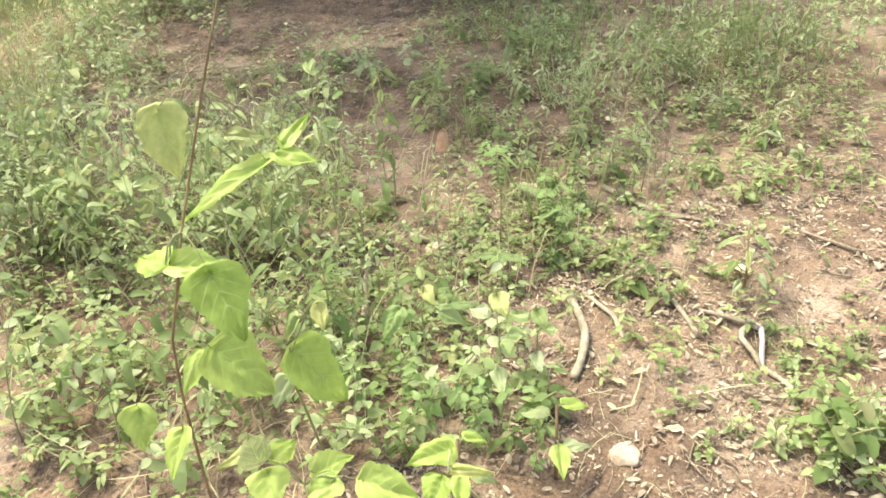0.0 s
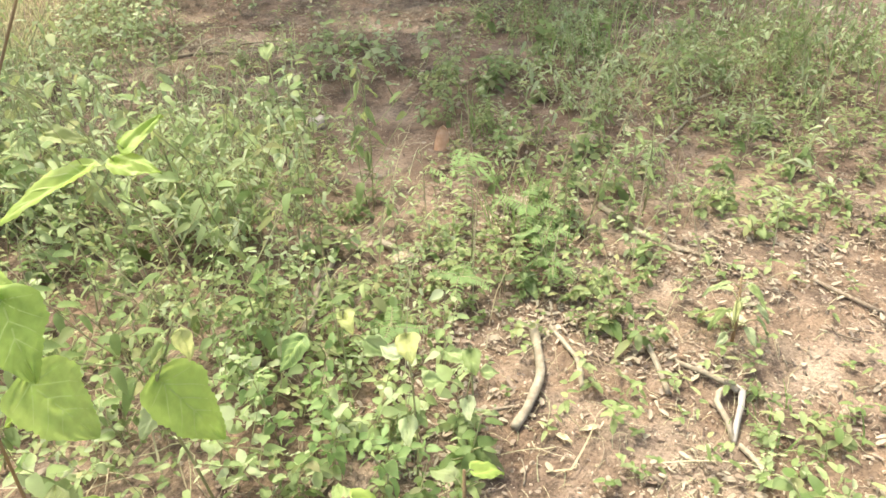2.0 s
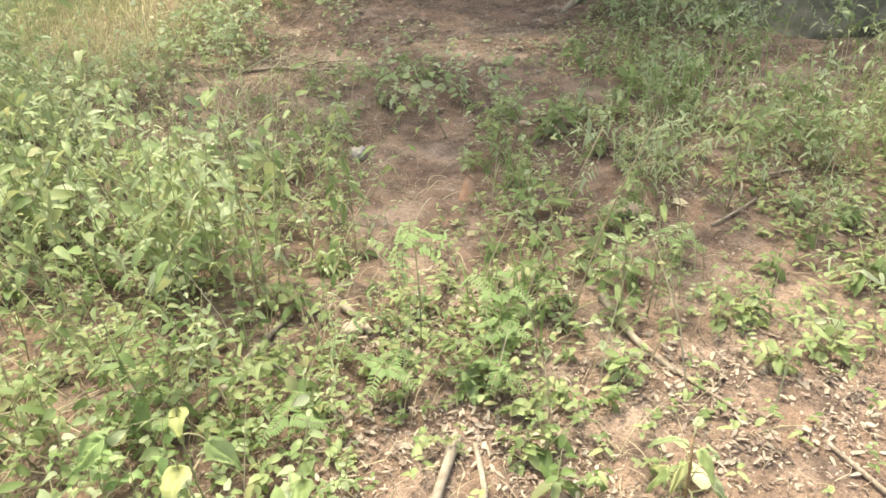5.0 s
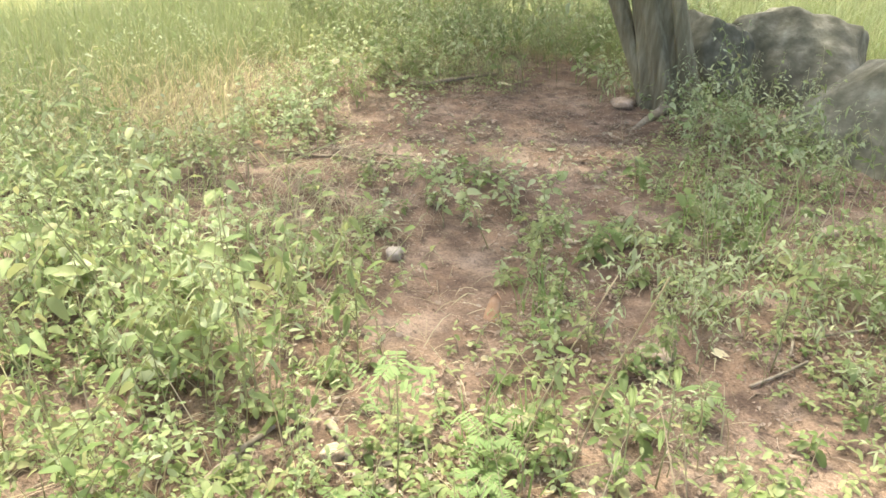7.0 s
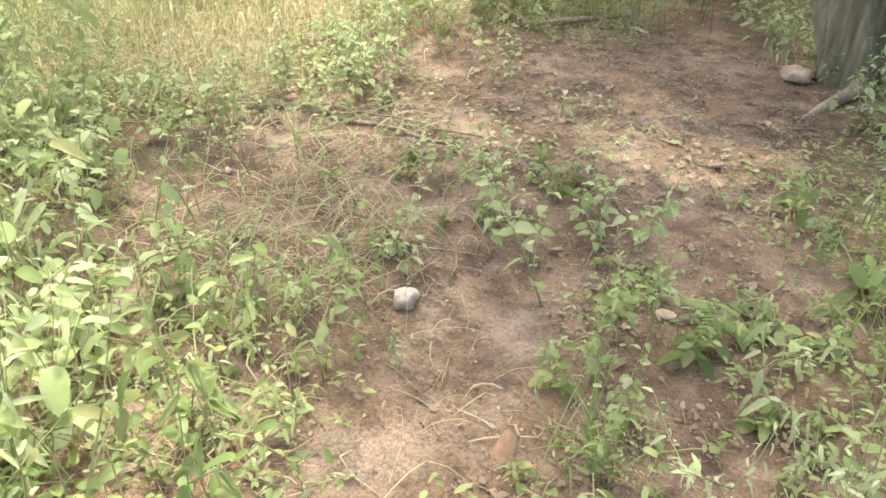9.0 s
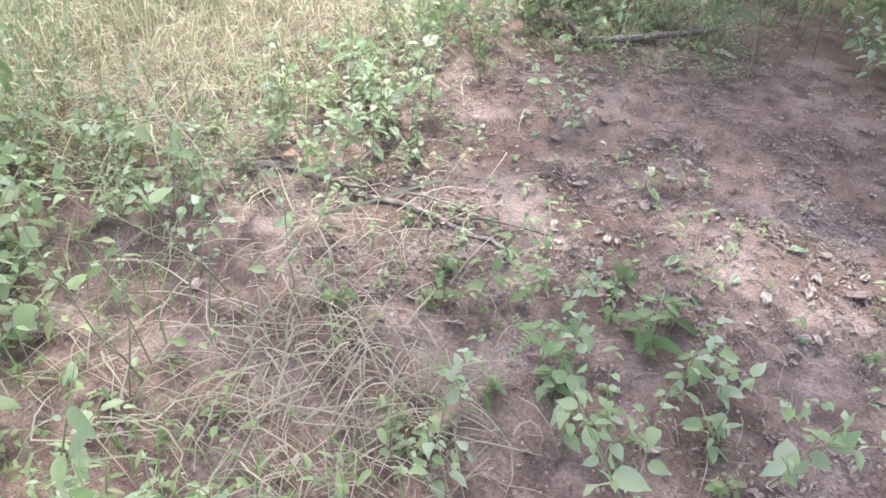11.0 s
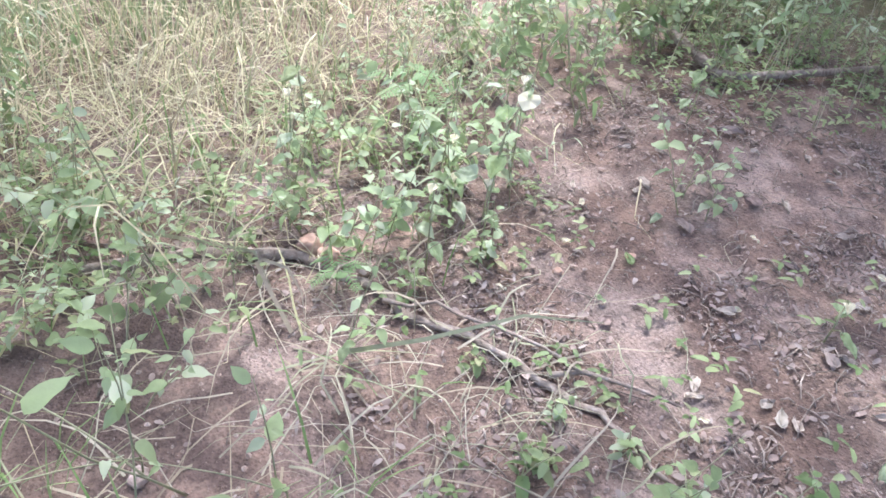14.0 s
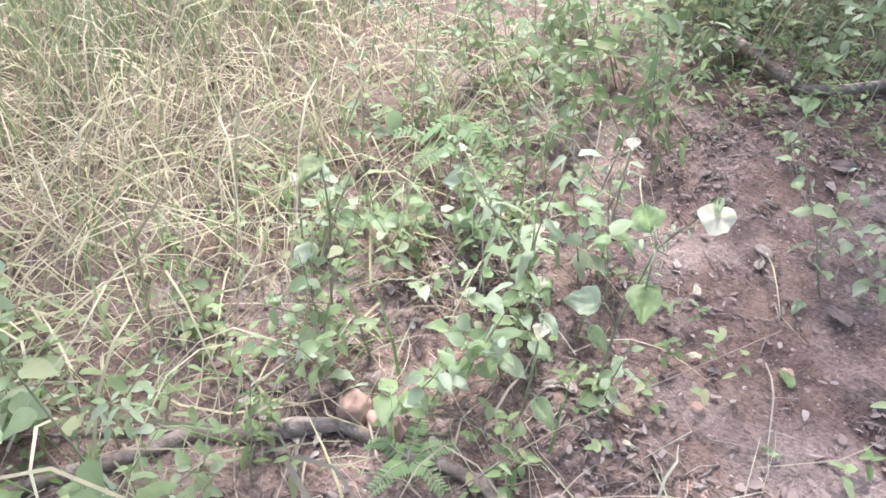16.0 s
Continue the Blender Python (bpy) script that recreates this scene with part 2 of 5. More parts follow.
class Geo:
    def __init__(self):
        self.v, self.f = [], []

    def tube(self, pts, radii, sides=6, lump=0.0):
        base = len(self.v)
        pts = [Vector(p) for p in pts]
        for i, p in enumerate(pts):
            d = (pts[min(i + 1, len(pts) - 1)] - pts[max(i - 1, 0)]).normalized()
            a = d.orthogonal().normalized() if abs(d.z) > 0.9 else d.cross(Vector((0, 0, 1))).normalized()
            b = d.cross(a)
            for k in range(sides):
                w = 2 * math.pi * k / sides
                r = radii[i] * (1 + lump * noise.noise(p * 23 + Vector((math.cos(w), math.sin(w), 0)) * 1.3))
                self.v.append(tuple(p + a * (math.cos(w) * r) + b * (math.sin(w) * r)))
        for i in range(len(pts) - 1):
            for k in range(sides):
                k2 = (k + 1) % sides
                self.f.append((base + i * sides + k, base + i * sides + k2, base + (i + 1) * sides + k2, base + (i + 1) * sides + k))
        self.f.append(tuple(base + k for k in reversed(range(sides))))
        self.f.append(tuple(base + (len(pts) - 1) * sides + k for k in range(sides)))
        return self

    def leaf(self, base, way, up, length, width, fold=0.25, droop=0.3, belly=0.42):
        """A folded oval blade: midrib, three side points on each side, tip."""
        way = Vector(way).normalized()
        side = way.cross(Vector(up))
        side = (side if side.length > 1e-3 else way.orthogonal()).normalized()
        up = side.cross(way).normalized()
        o, base = len(self.v), Vector(base)

        def at(s, w):
            return tuple(base + way * (length * s) - up * (droop * length * s * s) + side * (w * width) + up * (abs(w) * fold * width))

        self.v.append(at(0, 0))
        for s, w in ((belly * 0.30, 0.36), (belly, 0.5), (belly + (1 - belly) * 0.68, 0.34)):
            self.v += [at(s, -w), at(s, 0), at(s, w)]
        self.v.append(at(1, 0))
        self.f += [(o, o + 2, o + 1), (o, o + 3, o + 2), (o + 7, o + 8, o + 10), (o + 8, o + 9, o + 10)]
        for k in (1, 4):
            self.f += [(o + k, o + k + 1, o + k + 4, o + k + 3), (o + k + 1, o + k + 2, o + k + 5, o + k + 4)]
        return self

    def fine_leaf(self, base, way, up, length, width, fold=0.25, droop=0.3, wave=0.0):
        """An ovate blade drawn out to a point, with a slightly wavy rim."""
        way = Vector(way).normalized()
        side = way.cross(Vector(up))
        side = (side if side.length > 1e-3 else way.orthogonal()).normalized()
        up = side.cross(way).normalized()
        o, base = len(self.v), Vector(base)

        def at(s, w, lift=0.0):
            return tuple(base + way * (length * s) - up * (droop * length * s * s - lift * width) + side * (w * width) + up * (abs(w) * fold * width))

        self.v.append(at(0, 0))
        rows = ((0.05, 0.19), (0.16, 0.40), (0.33, 0.50), (0.52, 0.45), (0.70, 0.31), (0.87, 0.13))
        for k, (s, w) in enumerate(rows):
            self.v += [at(s, -w * (1 + 0.1 * wave), 0.07 * math.sin(2.1 * k + 9 * wave)), at(s, 0), at(s, w * (1 - 0.1 * wave), 0.07 * math.cos(2.4 * k + 7 * wave))]
        self.v.append(at(1, 0))
        self.f += [(o, o + 2, o + 1), (o, o + 3, o + 2), (o + 16, o + 17, o + 19), (o + 17, o + 18, o + 19)]
        for k in (1, 4, 7, 10, 13):
            self.f += [(o + k, o + k + 1, o + k + 4, o + k + 3), (o + k + 1, o + k + 2, o + k + 5, o + k + 4)]
        return self

    def ribbon(self, pts, width, up=(0, 0, 1)):
        pts = [Vector(p) for p in pts]
        o, n = len(self.v), len(pts)
        for i, p in enumerate(pts):
            d = (pts[min(i + 1, n - 1)] - pts[max(i - 1, 0)]).normalized()
            s = d.cross(Vector(up))
            s = (s if s.length > 1e-3 else d.orthogonal()).normalized() * (width * (1 - 0.85 * (i / (n - 1)) ** 2) / 2)
            self.v += [tuple(p - s), tuple(p + s)]
        self.f += [(o + 2 * i, o + 2 * i + 1, o + 2 * i + 3, o + 2 * i + 2) for i in range(n - 1)]
        return self

    def mesh(self, name, material, smooth=True):
        m = bpy.data.meshes.new(name)
        m.from_pydata(self.v, [], self.f)
        m.materials.append(material)
        if smooth:
            m.polygons.foreach_set("use_smooth", [True] * len(m.polygons))
        m.update()
        return m


def part(name, geo, material, parent, label="", smooth=True):
    ob = new(name, geo.mesh(name, material, smooth))
    ob.parent = parent
    return tagged(ob, label)


def thing(name, x, y, z, label, category, group="", kind=""):
    ob = new(name)
    ob.empty_display_size = 0.1
    ob.location = (x, y, z)
    return tagged(ob, label, category, group, kind)


def gz(x, y):
    """The height of the soil."""
    p = Vector((x, y, 0.0))
    hollow = 0.085 * math.exp(-((x + 0.05) / 0.85) ** 2 - ((y - 3.95) / 0.75) ** 2)
    return 0.030 * noise.noise(p * 0.8) + 0.016 * noise.noise(p * 2.7) + 0.009 * noise.noise(p * 8.0) - hollow


def rnd(a, b):
    return RNG.uniform(a, b)


# ---- the ground ----


def build_ground():
    xs = [-400, -150, -60, -30, -18, -12, -9, -7, -6] + [-5.2 + 0.03 * i for i in range(275)] + [3.2, 3.6, 4.2, 5, 7, 10, 15, 25, 50, 130, 400]
    ys = [-400, -130, -50, -20, -8, -3, -1, 0.2] + [0.9 + 0.03 * i for i in range(265)] + [9.0, 9.4, 10, 11, 13, 16, 22, 35, 60, 130, 400]
    v = []
    for y in ys:
        for x in xs:
            z = gz(x, y)
            if -5.3 < x < 3.2 and 0.8 < y < 8.9:
                z += 0.0045 * noise.noise(Vector((x * 26, y * 26, 3.0))) + 0.002 * noise.noise(Vector((x * 60, y * 60, 7.0)))
            v.append((x, y, z))
    n = len(xs)
    g = Geo()
    g.v = v
    g.f = [(j * n + i, j * n + i + 1, (j + 1) * n + i + 1, (j + 1) * n + i) for j in range(len(ys) - 1) for i in range(n - 1)]
    tagged(new("ground", g.mesh("ground", SOIL)), "reddish brown bare soil trodden into a path", "ground", kind="structure")


build_ground()

# ---- the leaning tree and the boulders ----


def fluted(g, pts, radii, sides, flutes, seed):
    """A trunk with hollows and ribs that run up it."""
    o = len(g.v)
    for i, (p, r) in enumerate(zip(pts, radii)):
        for k in range(sides):
            w = 2 * math.pi * k / sides
            rr = r * (1.06 - 0.20 * abs(math.sin(0.5 * (flutes * w + seed + p[2] * 0.5))) ** 3 + 0.05 * math.cos((2 * flutes + 1) * w + 2 * seed)
                      + 0.10 * noise.noise(Vector((math.cos(w) * 2 + seed, math.sin(w) * 2, p[2] * 1.6))))
            g.v.append((p[0] + rr * math.cos(w), p[1] + rr * math.sin(w), p[2]))
    for i in range(len(pts) - 1):
        for k in range(sides):
            k2 = (k + 1) % sides
            g.f.append((o + i * sides + k, o + i * sides + k2, o + (i + 1) * sides + k2, o + (i + 1) * sides + k))
    return g


def build_tree():
    tree = thing("leaning_tree", -0.17, 7.05, gz(-0.17, 7.05) - 0.05, "leaning grey-barked tree with fluted trunk and spreading crown", "tree")
    n = 26
    main = [(-0.36 * z + 0.04 * z * z, z / 64, z) for z in [3.2 * i / (n - 1) for i in range(n)]]
    rad = [0.200 + 0.06 * math.exp(-p[2] * 7) - 0.025 * p[2] for p in main]
    part("trunk", fluted(Geo(), main, rad, 40, 5, 0.6), TRUNKBARK, tree)
    second = [(-0.15 - 0.55 * z + 0.05 * z * z, -0.04 + 0.02 * z, z) for z in [3.0 * i / 19 for i in range(20)]]
    part("side_stem", fluted(Geo(), second, [0.085 + 0.04 * math.exp(-p[2] * 9) - 0.012 * p[2] for p in second], 24, 3, 2.1), TRUNKBARK, tree)
    butt = [(0.15 - 0.27 * z, -0.06, z) for z in [1.4 * i / 12 for i in range(13)]]
    part("buttress", fluted(Geo(), butt, [0.09 + 0.05 * math.exp(-p[2] * 6) - 0.04 * p[2] for p in butt], 20, 3, 4.0), TRUNKBARK, tree)
    root = Geo().tube([(-0.02, -0.12, 0.12), (0.0, -0.30, 0.085), (-0.03, -0.5, 0.055), (-0.04, -0.72, 0.03)], [0.05, 0.038, 0.028, 0.012], 10, 0.5)
    part("root", root, BARK, tree, "pale bare surface root")
    limb_rng = random.Random(5)
    for k in range(9):
        w = 2 * math.pi * k / 9 + limb_rng.uniform(-0.2, 0.2)
        reach = limb_rng.uniform(1.5, 2.9)
        start = Vector((-0.86, 0.05, 2.75 + 0.05 * k))
        end = Vector((-0.95 + reach * math.cos(w), -0.05 + reach * 0.92 * math.sin(w), limb_rng.uniform(3.7, 4.7)))
        if k == 5:
            continue
        pts = [start.lerp(end, s) + Vector((0, 0, 0.35 * math.sin(s * math.pi))) for s in (0, 0.25, 0.5, 0.75, 1)]
        part("limb", Geo().tube(pts, [0.11, 0.085, 0.06, 0.04, 0.015], 8, 0.2), TRUNKBARK, tree)
    # unseen outer limbs, added with the outer lobes to shade the ground
    for ex, ey in ((-3.3, -1.75), (-3.6, 2.4), (-2.5, 1.4)):
        pts = [Vector((-0.9, 0.05, 2.9)).lerp(Vector((ex, ey, 4.1)), s) + Vector((-0.5, 0.35, 0.3)) * math.sin(s * math.pi) for s in (0, 0.25, 0.5, 0.75, 1)]
        part("limb", Geo().tube(pts, [0.11, 0.085, 0.06, 0.04, 0.015], 8, 0.2), TRUNKBARK, tree)
    crown = Geo()
    # lobes of the unseen crown, set for shade: centre, half widths, clusters, openness
    for lx, ly, rx, ry, count, gap in ((-0.95, -0.05, 2.5, 2.3, 880, -0.24), (-2.4, 1.3, 1.1, 1.0, 200, -0.4), (-3.5, 2.4, 1.5, 1.2, 220, -0.3), (-3.2, -1.9, 1.2, 0.65, 130, -0.3)):
        for k in range(count):
            a, r = limb_rng.uniform(0, 2 * math.pi), math.sqrt(limb_rng.random())
            c = Vector((lx + rx * r * math.cos(a), ly + ry * r * math.sin(a), 0))
            if noise.noise(Vector((c.x * 1.05 + 4.3, c.y * 1.05, 1.7))) < gap and limb_rng.random() < 0.9:
                continue
            c.z = limb_rng.uniform(3.4, 5.2) - 0.75 * r * r + 0.3
            # gaps cut along the sun's direction, so that chosen spots below are lit
            if ((c.x + 0.41 * c.z + 0.15) / 0.66) ** 2 + ((c.y - 0.34 * c.z + 1.28) / 0.60) ** 2 < 1:
                continue
            if ((c.x + 0.41 * c.z + 1.00) / 0.32) ** 2 + ((c.y - 0.34 * c.z + 3.68) / 0.24) ** 2 < 1:
                continue
            if ((c.x + 0.41 * c.z + 1.66) / 0.72) ** 2 + ((c.y - 0.34 * c.z + 2.35) / 0.64) ** 2 < 1:
                continue
            if ((c.x + 0.41 * c.z + 1.13) / 0.48) ** 2 + ((c.y - 0.34 * c.z + 2.50) / 0.48) ** 2 < 1:
                continue
            if c.x + 0.41 * c.z > 1.35 and c.y - 0.34 * c.z < -1.5 and limb_rng.random() < (0.9 if c.x + 0.41 * c.z > 2.0 else 0.55):
                continue
            for _ in range(9):
                q = c + Vector([limb_rng.gauss(0, 0.17) for _ in range(3)])
                crown.leaf(q, (limb_rng.uniform(-1, 1), limb_rng.uniform(-1, 1), limb_rng.uniform(-0.7, 0.1)), (0, 0, 1), limb_rng.uniform(0.10, 0.18), limb_rng.uniform(0.06, 0.10))
    part("crown", crown, CROWN, tree)


def boulder(name, centre, size, turn, seed, label, cut=0.0, tilt=0.0):
    b = bmesh.new()
    bmesh.ops.create_icosphere(b, subdivisions=5, radius=1.0)
    pr = random.Random(int(seed * 10))
    planes = [(Vector((pr.gauss(0, 1), pr.gauss(0, 1), pr.gauss(0, 1))).normalized(), pr.uniform(0.72, 0.95)) for _ in range(16)]
    for v in b.verts:
        d = v.co.normalized()
        r = 1.12
        for n, h in planes:
            q = d.dot(n)
            if q > 0.05:
                r = min(r, h / q)
        r *= 1 + 0.06 * noise.noise(d * 2.3 + Vector((seed, 0, 0))) + 0.03 * noise.noise(d * 6 + Vector((0, seed, 0))) + 0.015 * noise.noise(d * 15 + Vector((seed, 1, 0)))
        v.co = Vector((d.x * size[0] * r, d.y * size[1] * r, d.z * size[2] * r))
        if cut:
            groove = abs(v.co.x - cut - 0.10 * v.co.z)
            if groove < 0.045:
                v.co *= 1 - 0.10 * (1 - groove / 0.045)
    m = bpy.data.meshes.new(name)
    b.to_mesh(m)
    b.free()
    m.materials.append(BOULDER)
    m.polygons.foreach_set("use_smooth", [True] * len(m.polygons))
    ob = new(name, m)
    ob.location, ob.rotation_euler = centre, (0, radians(tilt), radians(turn))
    return tagged(ob, label, "boulder", "boulders beside the tree")


build_tree()
boulder("boulder", (-0.24, 7.80, 0.12), (0.36, 0.32, 0.60), 12, 3.1, "upright grey boulder slab close behind the tree")
boulder("boulder", (0.42, 8.05, 0.10), (0.62, 0.48, 0.68), -14, 8.4, "weathered grey boulder with pale lichen patches", 0.0, 22)
boulder("boulder", (1.36, 6.95, 0.0), (0.88, 0.62, 0.50), 0, 5.2, "smooth rounded grey boulder among weeds")

# ---- weeds ----


def weed_geo(seed, height, leaf_len, leaf_wide, count, lean, branches, droop=0.35, low=0.18, fine=False):
    r = random.Random(seed)
    stem, green = Geo(), Geo()
    def grow(start, way, length, n, thick):
        pts, p, d = [], Vector(start), Vector(way).normalized()
        for i in range(6):
            pts.append(p.copy())
            d = (d + Vector((r.uniform(-1, 1), r.uniform(-1, 1), r.uniform(-0.3, 0.5))) * 0.13).normalized()
            p = p + d * (length / 5)
        stem.tube(pts, [thick * (1 - 0.13 * i) for i in range(6)], 5)
        turn = r.uniform(0, 6.3)
        for i in range(n):
            s = low + (1 - low) * (i + r.random() * 0.6) / n
            k = min(4, int(s * 5))
            q = pts[k].lerp(pts[k + 1], min(1, s * 5 - k))
            turn += 2.4 + r.uniform(-0.4, 0.4)
            ln = leaf_len * r.choice((0.55, 0.75, 0.9, 1.0, 1.3)) * r.uniform(0.85, 1.15) * (1.12 - 0.45 * s)
            blade = green.fine_leaf if fine else green.leaf
            blade(q + Vector((math.cos(turn), math.sin(turn), 0)) * 0.008, (math.cos(turn), math.sin(turn), r.uniform(-0.6, 0.6)), (r.gauss(0, 0.45), r.gauss(0, 0.45), 1), ln, leaf_wide * ln / leaf_len * r.uniform(0.85, 1.1), r.uniform(0.15, 0.5), droop * r.uniform(0.5, 1.5))
        return pts
    pts = grow((0, 0, 0), (lean * r.uniform(-1, 1), lean * r.uniform(-1, 1), 1), height, count, 0.0027)
    for k in range(branches):
        a = r.uniform(0, 6.3)
        grow(pts[1 + k % 3], (math.cos(a), math.sin(a), r.uniform(0.5, 1.3)), height * r.uniform(0.4, 0.65), int(count * 0.7), 0.0023)
    return stem, green


def weed_kind(name, label, mats, specs, group, apart=False):
    """A template of each spec. apart: every leaf is a part of its own."""
    made = []
    for spec in specs:
        stem, green = weed_geo(*spec, fine=apart)
        material = mats[len(made) % len(mats)]
        root = thing(name, 0, 0, 0, label, "weed", group)
        part("stem", stem, STEM, root)
        if apart:
            for k in range(len(green.v) // 20):
                g = Geo()
                g.v = green.v[20 * k:20 * k + 20]
                g.f = [tuple(i - 20 * k for i in f) for f in green.f[14 * k:14 * k + 14]]
                part("leaf", g, material, root)
        else:
            part("foliage", green, material, root)
        SHAPES[root.name] = (stem, green)
        made.append(root)
    return made


SHAPES = {}
FINE = weed_kind("weed", "grey-green upright weed with small oval leaves", [WEED, PALE, ROUND, WEED], [
    (21, 0.48, 0.055, 0.025, 11, 0.3, 2), (22, 0.66, 0.066, 0.031, 11, 0.35, 2), (23, 0.38, 0.048, 0.024, 10, 0.4, 2), (24, 0.74, 0.058, 0.024, 14, 0.3, 2), (25, 0.45, 0.075, 0.036, 8, 0.5, 1), (26, 0.58, 0.070, 0.032, 10, 0.5, 2), (27, 0.52, 0.040, 0.019, 18, 0.3, 4)], "upright weeds")
LUSH = weed_kind("broadleaf_weed", "leafy green weed with rounded leaves on thin stems", [ROUND, ROUND, PALE], [
    (31, 0.38, 0.060, 0.040, 9, 0.35, 2), (32, 0.50, 0.064, 0.042, 10, 0.35, 2), (33, 0.28, 0.055, 0.036, 8, 0.4, 2), (34, 0.44, 0.058, 0.040, 9, 0.45, 3), (35, 0.36, 0.072, 0.044, 7, 0.5, 1), (36, 0.66, 0.054, 0.038, 10, 0.3, 1)], "leafy weeds")
NEAR = weed_kind("slender_weed", "slender weed with pale rounded leaves", [ROUND, ROUND, PALE], [
    (51, 0.38, 0.056, 0.038, 9, 0.35, 2), (52, 0.52, 0.058, 0.040, 10, 0.3, 2), (53, 0.28, 0.050, 0.034, 8, 0.4, 2), (54, 0.46, 0.060, 0.040, 9, 0.4, 1), (55, 0.36, 0.062, 0.040, 8, 0.5, 1), (56, 0.66, 0.052, 0.038, 10, 0.3, 1)], "slender weeds", True)
TOPPED = weed_kind("bare_stemmed_weed", "bare-stemmed weed with a tuft of pale leaves on top", [ROUND, PALE], [
    (57, 0.70, 0.060, 0.034, 7, 0.25, 1, 0.4, 0.62), (58, 0.58, 0.066, 0.036, 6, 0.35, 1, 0.5, 0.55)], "slender weeds", True)
BRIGHT = weed_kind("bright_weed", "bright green leafy weed beside the saplings", [FEATHER, ROUND, WEED], [
    (61, 0.34, 0.048, 0.032, 10, 0.35, 3), (62, 0.44, 0.055, 0.034, 11, 0.35, 3), (63, 0.26, 0.042, 0.028, 9, 0.4, 3)], "bright green weeds", True)
DROOPY = weed_kind("silvery_weed", "pale silvery weed with drooping oblong leaves", [SILVER, SILVER, PALE], [
    (71, 0.50, 0.056, 0.019, 12, 0.4, 2, 1.0), (72, 0.62, 0.052, 0.018, 14, 0.35, 2, 1.1), (73, 0.36, 0.046, 0.017, 10, 0.4, 2, 0.9), (74, 0.70, 0.040, 0.014, 18, 0.3, 3, 0.9), (75, 0.44, 0.060, 0.021, 9, 0.6, 1, 1.2)], "upright weeds")
TALL = weed_kind("tall_weed", "tall upright weed with drooping grey-green lance leaves", [ROUND, PALE, WEED, SILVER, WEED, PALE], [
    (81, 0.98, 0.056, 0.021, 15, 0.22, 3, 0.8), (82, 0.86, 0.050, 0.021, 13, 0.3, 3, 0.9), (83, 1.02, 0.064, 0.030, 11, 0.25, 2, 0.7), (84, 0.90, 0.042, 0.015, 18, 0.3, 4, 1.1), (85, 0.80, 0.066, 0.034, 10, 0.3, 2, 0.6), (86, 0.94, 0.046, 0.019, 16, 0.35, 3, 0.9)], "tall weeds")
LOW = weed_kind("seedling", "small light green seedling low on the soil", [ROUND, WEED, PALE], [
    (41, 0.10, 0.040, 0.022, 7, 0.5, 2), (42, 0.14, 0.045, 0.022, 8, 0.5, 2), (43, 0.08, 0.035, 0.022, 6, 0.5, 3)], "seedlings")
LARGE = weed_kind("large_leaved_weed", "tall weed with large pale oval leaves", [ROUND, PALE], [
    (91, 0.68, 0.098, 0.052, 8, 0.35, 2, 0.5), (92, 0.82, 0.088, 0.046, 9, 0.3, 2, 0.6), (93, 0.56, 0.105, 0.050, 7, 0.45, 1, 0.5)], "tall weeds")
TAKEN = set()


def place(kinds, x, y, size=1.0, turn=None, pick=None):
    i = RNG.randrange(len(kinds)) if pick is None else pick
    if math.hypot(x + 0.20, y - 3.74) < 0.12:  # beside the stone on the path, not before it
        x, y = x - 0.24, y - 0.16
    m = pose(x, y, gz(x, y) - 0.006, rnd(-6, 6), rnd(-6, 6), rnd(0, 360) if turn is None else turn)
    m = m @ Matrix.Diagonal((size, size, size, 1))
    src = kinds[i]
    if src.name not in TAKEN:
        TAKEN.add(src.name)
        src.matrix_basis = m
        return src
    ob = copy_thing(src, m)
    ob.matrix_basis = m
    return ob


def bare(x, y):
    """Trodden spots where nothing grows."""
    return any(((x - cx) / rx) ** 2 + ((y - cy) / ry) ** 2 < 1 for cx, cy, rx, ry in ((1.10, 2.10, 0.28, 0.28), (1.95, 2.65, 0.40, 0.45), (-0.2, 4.1, 0.32, 0.35), (0.15, 4.9, 0.45, 0.35), (-1.2, 5.6, 0.75, 0.75), (-0.3, 5.55, 0.5, 0.3), (-1.15, 3.74, 0.45, 0.28), (0.42, 3.38, 0.16, 0.20), (0.55, 3.05, 0.22, 0.22), (1.35, 3.75, 0.2, 0.3), (-1.05, 3.36, 0.38, 0.22), (0.33, 2.82, 0.16, 0.14), (0.30, 3.58, 0.15, 0.24), (-2.1, 7.35, 0.32, 0.42)))


def fill(kinds, cx, cy, rx, ry, count, lo, hi):
    for _ in range(count):
        a, r = rnd(0, 2 * math.pi), math.sqrt(RNG.random())
        if bare(cx + rx * r * math.cos(a), cy + ry * r * math.sin(a)):
            continue
        place(kinds, cx + rx * r * math.cos(a), cy + ry * r * math.sin(a), rnd(lo, hi))


